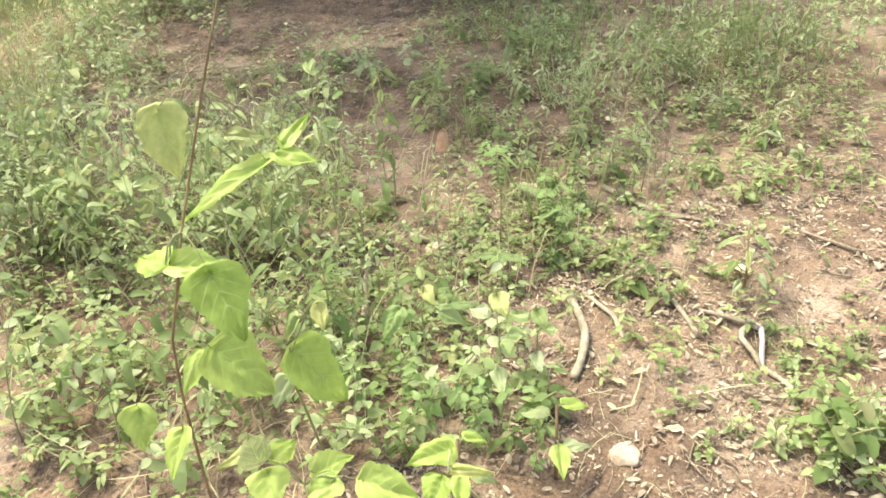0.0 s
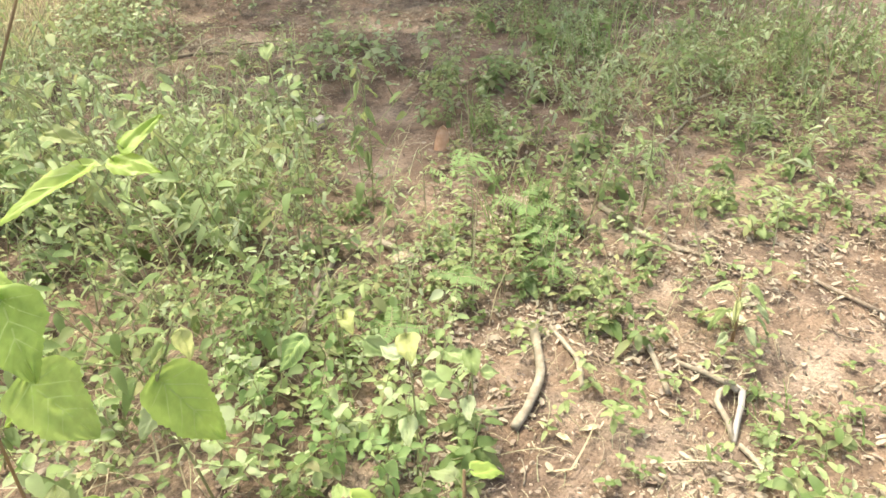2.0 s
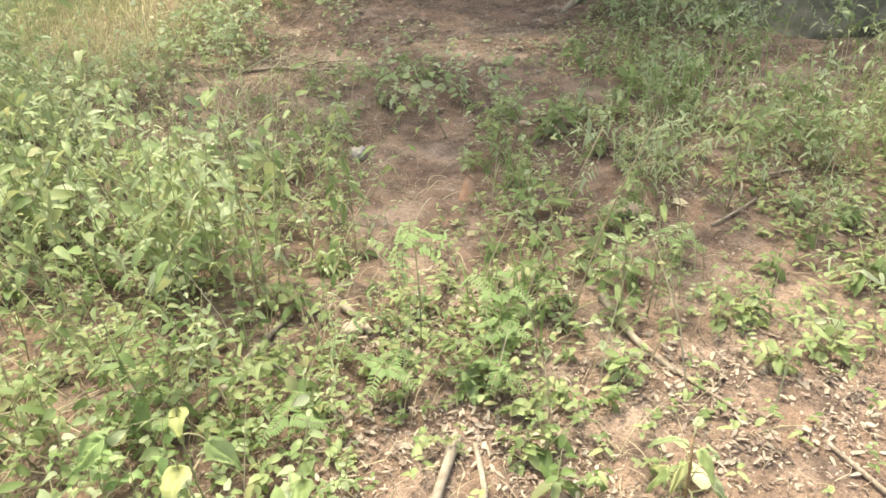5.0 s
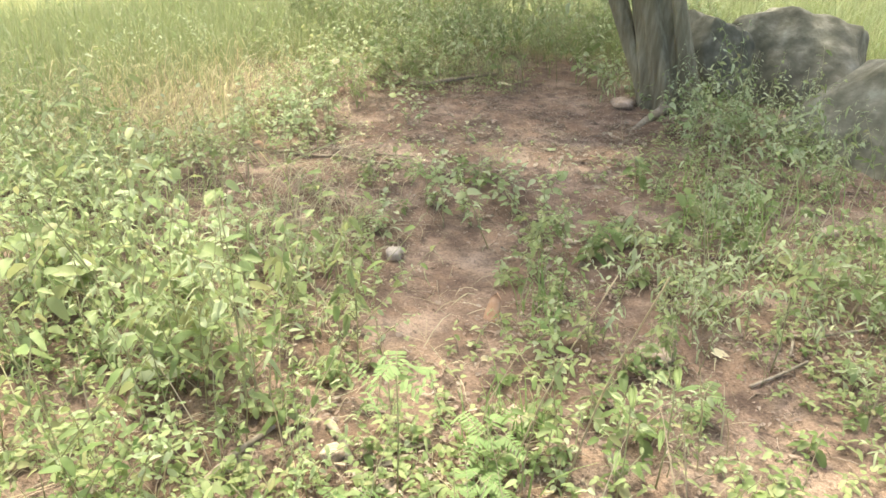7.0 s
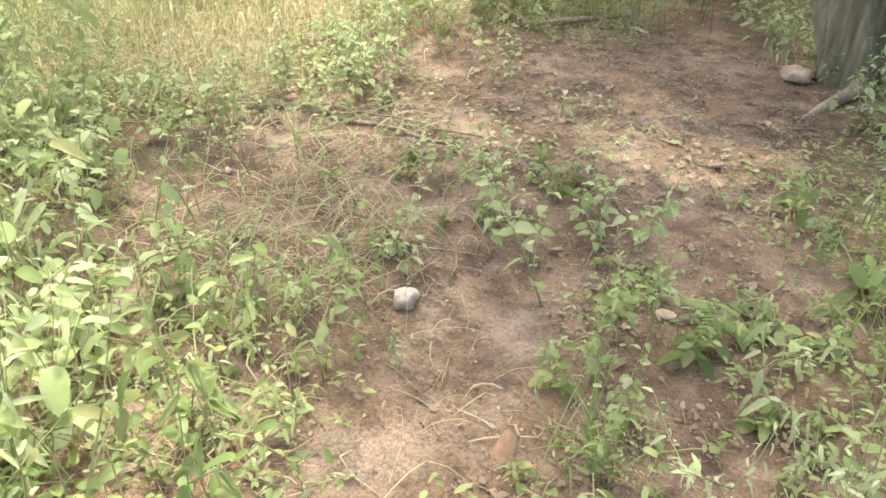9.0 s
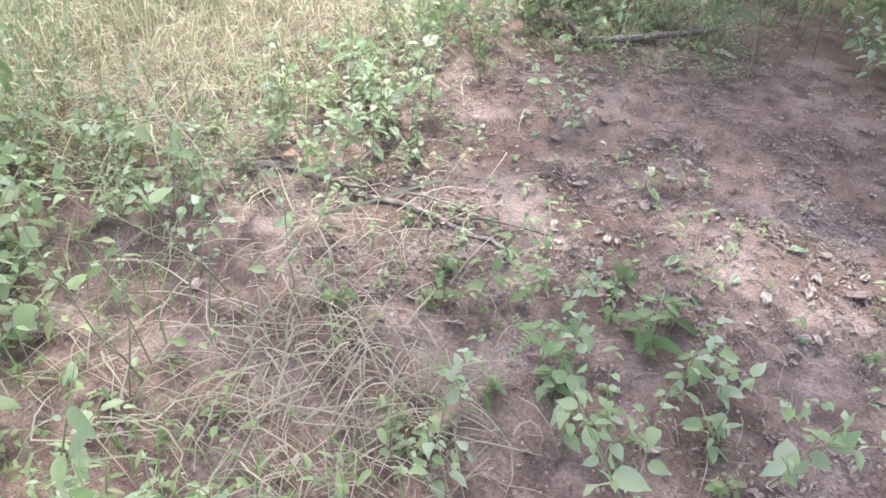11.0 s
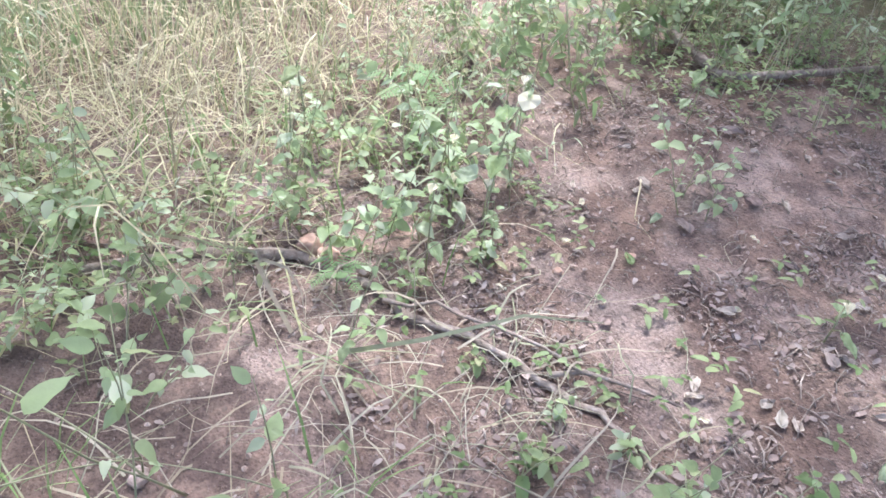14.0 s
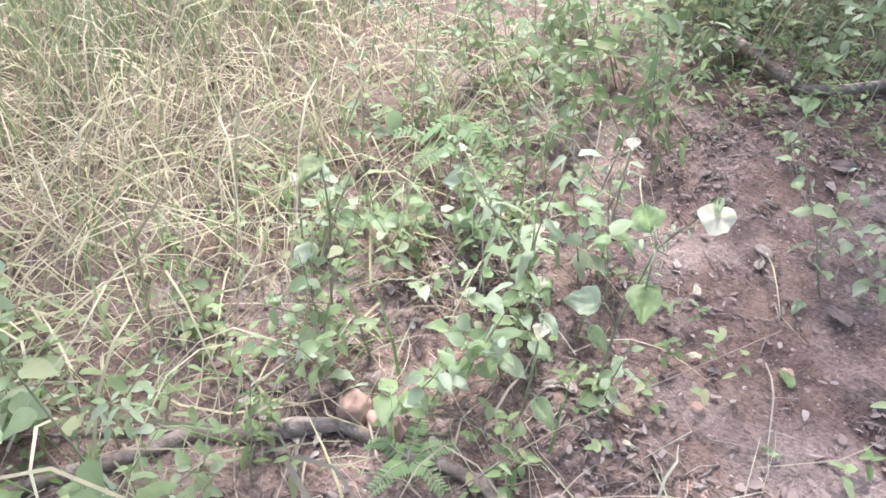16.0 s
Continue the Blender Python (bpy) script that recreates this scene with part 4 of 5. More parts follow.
pebble("stone", 1.03, 3.77, (0.07, 0.055, 0.03), 2.0, STONE, "flat grey stone sunk in the soil")
pebble("stone", 0.84, 3.11, (0.055, 0.04, 0.03), 3.0, STONE, "small pinkish flat stone among weeds")
pebble("stone", 0.30, 4.48, (0.04, 0.03, 0.014), 4.0, STONE, "flat stone half hidden in shade")
pebble("stone", -0.52, 6.85, (0.12, 0.085, 0.042), 5.0, STONE, "larger pinkish stone at the foot of the tree")
pebble("stone", 1.30, 5.24, (0.06, 0.04, 0.03), 6.0, STONE, "flat brown stone on shaded soil")
pebble("stone", 1.13, 1.72, (0.044, 0.036, 0.014), 7.0, STONE, "whitish rough stone sunk in the soil", sink=0.5)
pebble("stone", 0.49, 2.66, (0.04, 0.035, 0.03), 8.0, STONE, "small round brown stone beside a stick")
pebble("stone", -1.43, 3.79, (0.024, 0.020, 0.014), 9.0, STONE, "whitish pebble on a dusty spot")
pebble("stone", -0.61, 4.13, (0.045, 0.032, 0.018), 10.0, DULLCLAY, "flat pinkish stone beneath straw")
pebble("stone", -1.52, 4.94, (0.016, 0.014, 0.008), 11.0, DULLCLAY, "small reddish pebble in trodden soil")
pebble("stone", -1.46, 5.16, (0.018, 0.015, 0.008), 12.0, DULLCLAY, "small reddish pebble on the path")
pebble("stone", -1.40, 4.78, (0.020, 0.016, 0.008), 13.0, DULLCLAY, "small brown pebble on the path")
pebble("clay_lump", -1.895, 4.37, (0.036, 0.030, 0.044), 14.0, DULLCLAY, "upright orange lump of fired clay behind the branch", "clay", 0.3, "fired clay")
pebble("clay_lump", -1.835, 4.40, (0.040, 0.032, 0.036), 15.0, DULLCLAY, "rounded orange lump of fired clay behind the branch", "clay", 0.3, "fired clay")

# a curved shard of a clay pot, standing in the soil
shard = Geo()
for i in range(9):
    for j in range(7):
        a, h = -0.55 + 1.1 * i / 8, j / 6
        r = 0.075 + 0.006 * noise.noise(Vector((i * 0.7, j * 0.7, 2)))
        w = 1 - 0.45 * h * h
        for k in (0, 1):
            shard.v.append(((r - 0.009 * k) * math.sin(a * w), 0.02 * h - (r - 0.009 * k) * math.cos(a * w) + r, 0.135 * h * (1 - 0.25 * abs(a))))
for i in range(8):
    for j in range(6):
        p = [2 * (i * 7 + j), 2 * ((i + 1) * 7 + j), 2 * ((i + 1) * 7 + j + 1), 2 * (i * 7 + j + 1)]
        shard.f += [tuple(p), tuple(q + 1 for q in reversed(p))]
for i in range(8):
    for j in (0, 6):
        p = [2 * (i * 7 + j), 2 * ((i + 1) * 7 + j)]
        shard.f.append((p[0], p[0] + 1, p[1] + 1, p[1]))
for j in range(6):
    for i in (0, 8):
        p = [2 * (i * 7 + j), 2 * (i * 7 + j + 1)]
        shard.f.append((p[0], p[0] + 1, p[1] + 1, p[1]))
shard_ob = tagged(new("pot_shard", shard.mesh("pot_shard", CLAY)), "terracotta pot shard standing in bare soil", "shard", "fired clay")
shard_ob.location, shard_ob.rotation_euler = (0.38, 3.64, gz(0.38, 3.64) - 0.015), (radians(-12), 0, radians(-8))

# ---- large-leaved plants ----


def heart_leaf(length, width, seed, cup=0.12, droop=0.25):
    """A broad heart-shaped leaf with a puckered, veined blade; its stalk end is at the origin."""
    g, nu, nv = Geo(), 12, 28
    for j in range(nv + 1):
        s = j / nv
        prof = max(0.0, math.sin(math.pi * s ** 0.55)) ** 0.72 if s < 1 else 0.0
        for i in range(nu + 1):
            u = 2 * i / nu - 1
            tooth = (0.04 if j % 2 else -0.02) * abs(u) ** 3 * min(1.0, 3 * s)
            x = u * width * 0.5 * prof * (1 - 0.30 * s ** 2 + tooth + 0.09 * math.sin(8 * s + seed + (2 if u > 0 else 0)) + 0.04 * math.sin(23 * s + 2 * seed))
            y = length * (s - 0.09 * (1 - s) ** 3 * abs(u) * 1.3)
            vein = abs(math.sin((s * 1.0 - abs(u) * 0.42) * math.pi * 5))
            z = cup * abs(x) + 0.05 * width * vein + 0.004 * math.exp(-(u * 7) ** 2) * -1 - droop * length * s * s
            z += 0.010 * noise.noise(Vector((u * 1.7 + seed, s * 2.2, seed)))
            g.v.append((x, y, z))
    n = nu + 1
    g.f = [(j * n + i, j * n + i + 1, (j + 1) * n + i + 1, (j + 1) * n + i) for j in range(nv) for i in range(nu)]
    return g


def veins(ln, wd, seed, cup, droop, parent):
    """The midrib and side ribs of such a leaf, standing just proud of it."""
    src, n, g = heart_leaf(ln, wd, seed, cup, droop).v, 13, Geo()

    def at(u, s):
        i, j = min(11, int((u + 1) * 6)), min(27, int(s * 28))
        fu, fs = (u + 1) * 6 - i, s * 28 - j
        a = Vector(src[j * n + i]).lerp(Vector(src[j * n + i + 1]), fu)
        b = Vector(src[(j + 1) * n + i]).lerp(Vector(src[(j + 1) * n + i + 1]), fu)
        return a.lerp(b, fs) + Vector((0, 0, 0.0012))

    part("midrib", g.ribbon([at(0, 0.02 + 0.95 * k / 8) for k in range(9)], ln * 0.022), VEIN, parent)
    for s0, rise in ((0.03, 0.16), (0.05, 0.40), (0.28, 0.30), (0.48, 0.25)):
        for sg in (-1, 1):
            part("vein", Geo().ribbon([at(sg * 0.85 * q, s0 + rise * q * (1.2 - 0.3 * q)) for q in (0, 0.25, 0.5, 0.75, 1)], ln * 0.016), VEIN, parent)


def leafy(name, x, y, stem_pts, leaves, material, label, category, group, stem_mat=REDSTEM, thick=0.006):
    """A plant of separate large leaves: each leaf is height, bearing, reach, length, width and pitch."""
    root = thing(name, x, y, gz(x, y) - 0.01, label, category, group)
    n = len(stem_pts)
    part("stem", Geo().tube(stem_pts, [thick * (1 - 0.6 * i / n) for i in range(n)], 7), stem_mat, root)
    for k, (h, bearing, reach, ln, wd, pitch) in enumerate(leaves):
        f = h * (n - 1)
        i = min(n - 2, int(f))
        p = Vector(stem_pts[i]).lerp(Vector(stem_pts[i + 1]), f - i)
        d = Vector((math.sin(radians(bearing)), math.cos(radians(bearing)), 0))
        q = p + d * reach + Vector((0, 0, reach * 0.35))
        leaf = new("leaf", heart_leaf(ln, wd, k * 1.3 + x).mesh("leaf", material[k % len(material)]))
        leaf.parent = root
        leaf.location, leaf.rotation_euler = q, (radians(pitch), radians(18 * math.sin(3.1 * k)), radians(-bearing))
        stalk = Geo().tube([p, p.lerp(q, 0.6) + Vector((0, 0, 0.01)), q], [0.0022, 0.0018, 0.0015], 5)
        part("stalk", stalk, STEM, root)
    return root


BIG = "large-leaved plants"


def round_bract(size, seed):
    """A thin round petal-like bract with a wavy notched rim."""
    g = Geo()
    g.v.append((0, size * 0.5, 0.004))
    for ring in (0.5, 1.0):
        for k in range(22):
            w = 2 * math.pi * k / 22
            r = size * 0.5 * ring * (1 + 0.10 * math.sin(3 * w + seed) + 0.05 * math.sin(7 * w))
            g.v.append((r * math.sin(w) * 1.08, size * 0.5 - r * math.cos(w), 0.004 * (1 - ring) + 0.004 * ring * math.sin(4 * w)))
    g.f = [(0, 1 + k, 1 + (k + 1) % 22) for k in range(22)]
    g.f += [(1 + k, 23 + k, 23 + (k + 1) % 22, 1 + (k + 1) % 22) for k in range(22)]
    return g


def aimed(name, x, y, stem_pts, leaves, label, category, group, stem_mat=REDSTEM, thick=0.006):
    """A plant whose leaves are given by stalk end, tip, width and material, all from its foot."""
    root = thing(name, x, y, gz(x, y) - 0.01, label, category, group)
    n = len(stem_pts)
    part("stem", Geo().tube(stem_pts, [thick * (1 - 0.55 * i / n) for i in range(n)], 7), stem_mat, root)
    for k, (a, b, wide, material) in enumerate(leaves):
        a, b = Vector(a), Vector(b)
        d = (b - a).normalized()
        up = Vector(((0.15 * math.sin(k * 2.1), -0.35, 1.0), (0.05, -0.10, 1.0))[material is WHITE])
        side = d.cross(up).normalized()
        m = Matrix((side, d, side.cross(d))).transposed().to_4x4()
        blade = round_bract(wide, x) if material is WHITE else heart_leaf((b - a).length, wide, k * 1.7 + x, 0.10 + 0.12 * (k % 3), 0.10)
        kind = "bract" if material is WHITE else "leaf"
        leaf = new(kind, blade.mesh(kind, material))
        leaf.parent = root
        if wide > 0.058:
            veins((b - a).length, wide, k * 1.7 + x, 0.10 + 0.12 * (k % 3), 0.10, leaf)
        leaf.matrix_basis = Matrix.Translation(a) @ m
        near = min((Vector(q) for q in stem_pts[1:]), key=lambda q: (q - a).length)
        slim = 1.0 if (near - a).length < 0.07 else 0.5
        part("stalk", Geo().tube([near, near.lerp(a, 0.3) + Vector((0, 0, 0.014)), near.lerp(a, 0.7) + Vector((0, 0, 0.018)), a], [0.0022 * slim, 0.0020 * slim, 0.0017 * slim, 0.0014 * slim], 5), STEM, root)
    return root


aimed("tall_sapling", 0.24, 1.28, [(0, 0, 0), (-0.01, 0, 0.30), (0.0, 0.01, 0.55), (0.015, 0.02, 0.70), (0.04, 0.05, 0.80), (0.065, 0.075, 0.90), (0.125, 0.16, 1.12), (0.15, 0.25, 1.25), (0.17, 0.32, 1.38)], [
    ((0.075, 0.045, 0.66), (0.178, 0.04, 0.56), 0.125, BROAD), ((0.045, 0.03, 0.86), (-0.02, 0.06, 0.86), 0.075, BROAD), ((0.05, 0.035, 0.86), (0.15, 0.045, 0.85), 0.060, BROAD), ((0.12, 0.03, 0.85), (0.185, -0.03, 0.75), 0.105, BROAD),
    ((0.055, 0.13, 1.10), (0.085, 0.08, 1.00), 0.085, YELLOW), ((0.20, 0.18, 0.98), (0.04, 0.10, 0.91), 0.060, BROAD), ((0.19, 0.25, 0.96), (0.27, 0.25, 0.95), 0.045, BROAD), ((0.20, 0.27, 0.97), (0.235, 0.33, 1.01), 0.040, BROAD), ((0.13, 0.20, 1.02), (0.20, 0.20, 1.02), 0.035, PALE),
    ((0.01, 0.10, 0.60), (-0.02, 0.04, 0.54), 0.050, BROAD), ((-0.04, -0.06, 0.61), (-0.03, -0.10, 0.54), 0.065, BROAD), ((0.0, -0.02, 0.51), (0.0, -0.10, 0.47), 0.060, BROAD), ((-0.02, 0.03, 0.45), (-0.07, 0.06, 0.40), 0.05, FEATHER)],
    "tall slender sapling with large heart-shaped bright leaves", "sapling", BIG, REDSTEM, 0.0034)
aimed("large_leaved_plant", 0.37, 1.58, [(0, 0, 0), (-0.01, -0.02, 0.2), (-0.02, -0.04, 0.36), (-0.01, -0.045, 0.47), (0.04, -0.04, 0.57)], [
    ((-0.005, -0.04, 0.47), (0.105, -0.035, 0.32), 0.135, BROAD), ((0.07, -0.03, 0.60), (0.075, -0.04, 0.53), 0.040, YELLOW), ((0.02, -0.03, 0.56), (-0.02, -0.04, 0.50), 0.050, PALE), ((-0.03, -0.05, 0.40), (-0.06, -0.09, 0.34), 0.05, ROUND)],
    "large-leaved plant with a folded glossy leaf", "plant", BIG, STEM, 0.0038)
aimed("large_leaved_plant", 0.50, 1.12, [(0, 0, 0), (0.0, 0.02, 0.18), (0.01, 0.05, 0.36), (0.0, 0.06, 0.48)], [
    ((-0.08, 0.07, 0.52), (-0.12, 0.12, 0.54), 0.065, PALE), ((-0.06, 0.08, 0.52), (-0.03, 0.13, 0.52), 0.055, BROAD), ((0.02, 0.07, 0.50), (0.08, 0.12, 0.50), 0.060, BROAD), ((-0.06, 0.05, 0.52), (-0.03, -0.01, 0.49), 0.075, BROAD), ((0.06, 0.06, 0.50), (0.02, 0.01, 0.49), 0.06, BROAD), ((0.11, 0.06, 0.50), (0.21, 0.05, 0.48), 0.075, BROAD), ((-0.12, 0.12, 0.50), (-0.18, 0.08, 0.48), 0.03, YELLOW), ((0.05, -0.02, 0.45), (0.10, -0.08, 0.42), 0.075, BROAD)],
    "leafy sapling with crowded bright leaves", "plant", BIG, STEM, 0.0038)
aimed("large_leaved_plant", 0.76, 1.20, [(0, 0, 0), (0.0, 0.02, 0.2), (-0.01, 0.04, 0.44)], [
    ((-0.01, 0.10, 0.45), (-0.09, 0.06, 0.45), 0.060, BROAD), ((0.0, 0.05, 0.45), (0.075, 0.05, 0.45), 0.028, YELLOW), ((-0.02, 0.03, 0.45), (-0.04, -0.02, 0.42), 0.06, BROAD)],
    "young plant with one yellow leaf", "plant", BIG, STEM, 0.0038)
aimed("small_plant", 0.58, 1.93, [(0, 0, 0), (0, -0.01, 0.15), (0.0, -0.01, 0.30), (0.01, -0.01, 0.36)], [
    ((0.01, 0.0, 0.37), (0.045, -0.045, 0.35), 0.045, YELLOW), ((-0.02, -0.16, 0.42), (-0.06, -0.22, 0.37), 0.060, FEATHER), ((0.05, 0.02, 0.27), (0.12, 0.03, 0.22), 0.05, ROUND)],
    "small plant with a yellow top leaf", "plant", "small leafy plants", STEM, 0.003)
for x, y, h, wide, material in ((0.80, 1.76, 0.49, 0.055, YELLOW), (0.89, 1.95, 0.30, 0.05, PALE), (0.12, 2.64, 0.78, 0.05, PALE), (-0.84, 3.06, 0.56, 0.055, PALE), (1.30, 3.12, 0.42, 0.022, PALE), (1.24, 2.98, 0.42, 0.022, PALE), (1.40, 3.90, 0.35, 0.022, PALE), (-2.14, 4.47, 0.44, 0.055, PALE), (-1.93, 5.9, 0.22, 0.05, ROUND)):
    aimed("small_plant", x, y, [(0, 0, 0), (0.01, 0.0, h * 0.35), (0.005, 0.01, h * 0.7), (0.0, 0.0, h)], [
        ((0.005, -0.005, h), (0.03, -0.06, h - 0.02), wide, material), ((-0.02, 0.01, h * 0.85), (-0.07, 0.03, h * 0.86), wide * 0.8, ROUND), ((0.03, 0.02, h * 0.7), (0.07, 0.04, h * 0.68), wide * 0.8, ROUND), ((0.0, -0.03, h * 0.55), (0.02, -0.09, h * 0.52), wide * 0.8, ROUND)],
        "slender weed with pale leaves up its stem", "plant", "small leafy plants", STEM, 0.003)
# a weed whose bleached leaves hang in a cascade
aimed("hanging_leaf_weed", 0.27, 3.0, [(0, 0, 0), (0.02, -0.01, 0.25), (0.02, -0.02, 0.5), (0.0, -0.03, 0.62)], [
    ((0.01 + 0.025 * math.cos(k * 2.4), -0.03 + 0.025 * math.sin(k * 2.4), 0.64 - 0.034 * k), (0.01 + 0.075 * math.cos(k * 2.4), -0.03 + 0.075 * math.sin(k * 2.4), 0.60 - 0.036 * k), 0.024, PALE) for k in range(11)],
    "weed with bleached leaves hanging in a cascade", "weed", "upright weeds", STEM, 0.0022)
leafy("small_plant", 0.72, 1.52, [(0, 0, 0), (0.0, 0, 0.1), (0.0, 0.01, 0.22)], [(0.95, 60, 0.02, 0.07, 0.045, -25), (0.8, -30, 0.03, 0.08, 0.045, -15), (0.6, 170, 0.03, 0.08, 0.05, -10), (0.5, 90, 0.03, 0.07, 0.045, -10), (0.3, -120, 0.04, 0.07, 0.04, 0)],
      [BROAD, ROUND], "small plant with narrow bright leaves", "plant", "small leafy plants")
leafy("small_plant", 0.95, 1.62, [(0, 0, 0), (0.0, 0, 0.12), (0.0, 0.01, 0.26)], [(0.95, 60, 0.02, 0.075, 0.05, -15), (0.8, -60, 0.03, 0.08, 0.05, -15), (0.6, 170, 0.03, 0.08, 0.05, -10), (0.4, 60, 0.03, 0.08, 0.045, -10)],
      [BROAD, ROUND], "bright leafy seedling beside bare soil", "plant", "small leafy plants")
leafy("small_plant", 1.57, 2.44, [(0, 0, 0), (0.0, 0.0, 0.1), (-0.01, 0.02, 0.24)], [(0.98 - 0.055 * k, k * 137.5, 0.03 + 0.003 * k, 0.055 + 0.015 * (k % 3), 0.024 + 0.008 * (k % 2), -8 - 12 * (k % 4)) for k in range(14)],
      [SILVER, PALE, ROUND], "wilting grey-green plant with many hanging leaves", "plant", "small leafy plants")
aimed("white_bract_weed", -1.642, 4.752, [(0, 0, 0), (0.0, 0.01, 0.25), (0.03, 0.01, 0.45), (0.09, 0.0, 0.56)], [
    ((0.105, 0.0, 0.59), (0.14, -0.038, 0.560), 0.046, WHITE), ((0.105, 0.0, 0.594), (0.122, -0.02, 0.588), 0.014, ROUND), ((0.0, 0.03, 0.46), (-0.05, 0.07, 0.47), 0.06, ROUND), ((0.05, -0.02, 0.40), (0.09, -0.07, 0.38), 0.055, PALE), ((-0.03, -0.02, 0.30), (-0.08, -0.05, 0.29), 0.055, ROUND)],
    "leafy weed with one round creamy white bract", "plant", "small leafy plants", STEM, 0.003)
for wx, wy, wz in ((-1.70, 4.62, 0.30), (-1.88, 4.82, 0.16), (-1.79, 4.87, 0.17), (-1.90, 5.05, 0.40), (-2.33, 4.51, 0.30), (-1.94, 4.85, 0.25), (-0.97, 5.36, 0.15)):
    leafy("small_plant", wx, wy, [(0, 0, 0), (0.005, 0, wz * 0.5), (0, 0.01, wz)], [(0.98, 140, 0.01, 0.028, 0.028, -10), (0.6, -30, 0.03, 0.06, 0.045, -10), (0.4, 100, 0.03, 0.06, 0.04, -10)],
          [WHITE, ROUND, ROUND], "thin weed with a small whitish top leaf", "plant", "small leafy plants", STEM, 0.003)


def feather_plant(x, y, h, fronds, size, seed):
    """A seedling with paired leaflets along each arching frond."""
    r = random.Random(seed)
    root = thing("feathery_seedling", x, y, gz(x, y) - 0.005, "seedling with fern-like paired leaflets", "seedling", "feathery seedlings")
    part("stem", Geo().tube([(0, 0, 0), (0.01, 0, h * 0.5), (0, 0.01, h)], [0.0024, 0.002, 0.0016], 6), STEM, root)
    for k in range(fronds):
        a = 2 * math.pi * k / fronds + r.uniform(-0.3, 0.3)
        g = Geo()
        d = Vector((math.cos(a), math.sin(a), 0))
        pts = [Vector((0, 0.01, h * (0.75 + 0.25 * r.random()))) + d * (size * s) + Vector((0, 0, size * (0.35 * s - 0.55 * s * s))) for s in (0, 0.25, 0.5, 0.75, 1)]
        g.tube(pts, [0.0015] * 5, 4)
        frond = part("frond", g, STEM, root)
        for i in range(11):
            s = 0.15 + 0.085 * i
            j = min(3, int(s * 4))
            p = pts[j].lerp(pts[j + 1], s * 4 - j)
            for sgn in (-1, 1):
                way = (Vector((-d.y, d.x, 0)) * sgn + d * 0.35 + Vector((0, 0, -0.15))).normalized()
                side = way.cross(Vector((0, 0, 1))).normalized()
                m = Matrix((side, way, side.cross(way))).transposed().to_4x4()
                k = size * (1.1 - 0.5 * s)
                leaflet = new("leaflet", LEAFLET)
                leaflet.parent = frond
                leaflet.matrix_basis = Matrix.Translation(p) @ m @ Matrix.Diagonal((k, k, k, 1))


LEAFLET = Geo().leaf((0, 0, 0), (0, 1, 0), (0, 0, 1), 0.30, 0.095, 0.15, 0.15).mesh("leaflet", FEATHER)
for i, (x, y, h, n, s) in enumerate(((0.74, 2.66, 0.46, 5, 0.12), (0.98, 2.70, 0.18, 4, 0.09), (1.02, 2.60, 0.12, 4, 0.08), (0.75, 2.45, 0.15, 4, 0.10), (0.60, 2.2, 0.12, 4, 0.10), (0.90, 2.85, 0.2, 4, 0.12), (0.50, 4.4, 0.2, 4, 0.12), (-1.72, 4.36, 0.10, 5, 0.08), (-2.35, 4.95, 0.25, 5, 0.14), (-0.55, 4.4, 0.22, 4, 0.10), (1.3, 3.45, 0.15, 4, 0.1))):
    feather_plant(x, y, h, n, s, 70 + i)

# dry leaning stalks
for x0, y0, x1, y1, z1, r0 in ((1.10, 2.95, 1.29, 2.98, 0.74, 0.0035), (0.95, 2.9, 1.12, 3.1, 0.62, 0.003), (-1.66, 4.38, -1.40, 4.78, 0.42, 0.0014), (-0.86, 4.5, -1.05, 4.2, 0.30, 0.002), (-1.95, 4.25, -2.3, 4.5, 0.3, 0.0015), (-1.05, 4.12, -1.36, 4.80, 0.20, 0.0018)):
    stick("dry_stalk", [(x0, y0, 0.0), (x0 * 0.6 + x1 * 0.4, y0 * 0.6 + y1 * 0.4, z1 * 0.5), (x1, y1, z1)], (r0, r0 * 0.5), STRAW, "thin straw-coloured stalk leaning out of the weeds", "stalk", "dry stalks")

for pts in (((-1.64, 4.204, 0.01), (-1.746, 4.199, 0.06), (-1.829, 4.199, 0.09), (-1.818, 4.215, 0.10), (-1.769, 4.256, 0.09), (-1.702, 4.262, 0.06), (-1.67, 4.25, 0.02)),
            ((-2.20, 3.95, 0.03), (-2.05, 4.05, 0.07), (-1.90, 4.22, 0.06), (-1.80, 4.22, 0.02)), ((-1.52, 4.28, 0.02), (-1.40, 4.42, 0.10), (-1.30, 4.62, 0.16), (-1.22, 4.80, 0.12))):
    g = Geo().ribbon([(x, y, gz(x, y) + z) for x, y, z in pts], 0.011, (0.5, -0.5, 0.6))
    tagged(new("dry_stalk", g.mesh("dry_stalk", STRAW)), "bent bleached grass stalk lying over the branch", "stalk", "dry stalks")

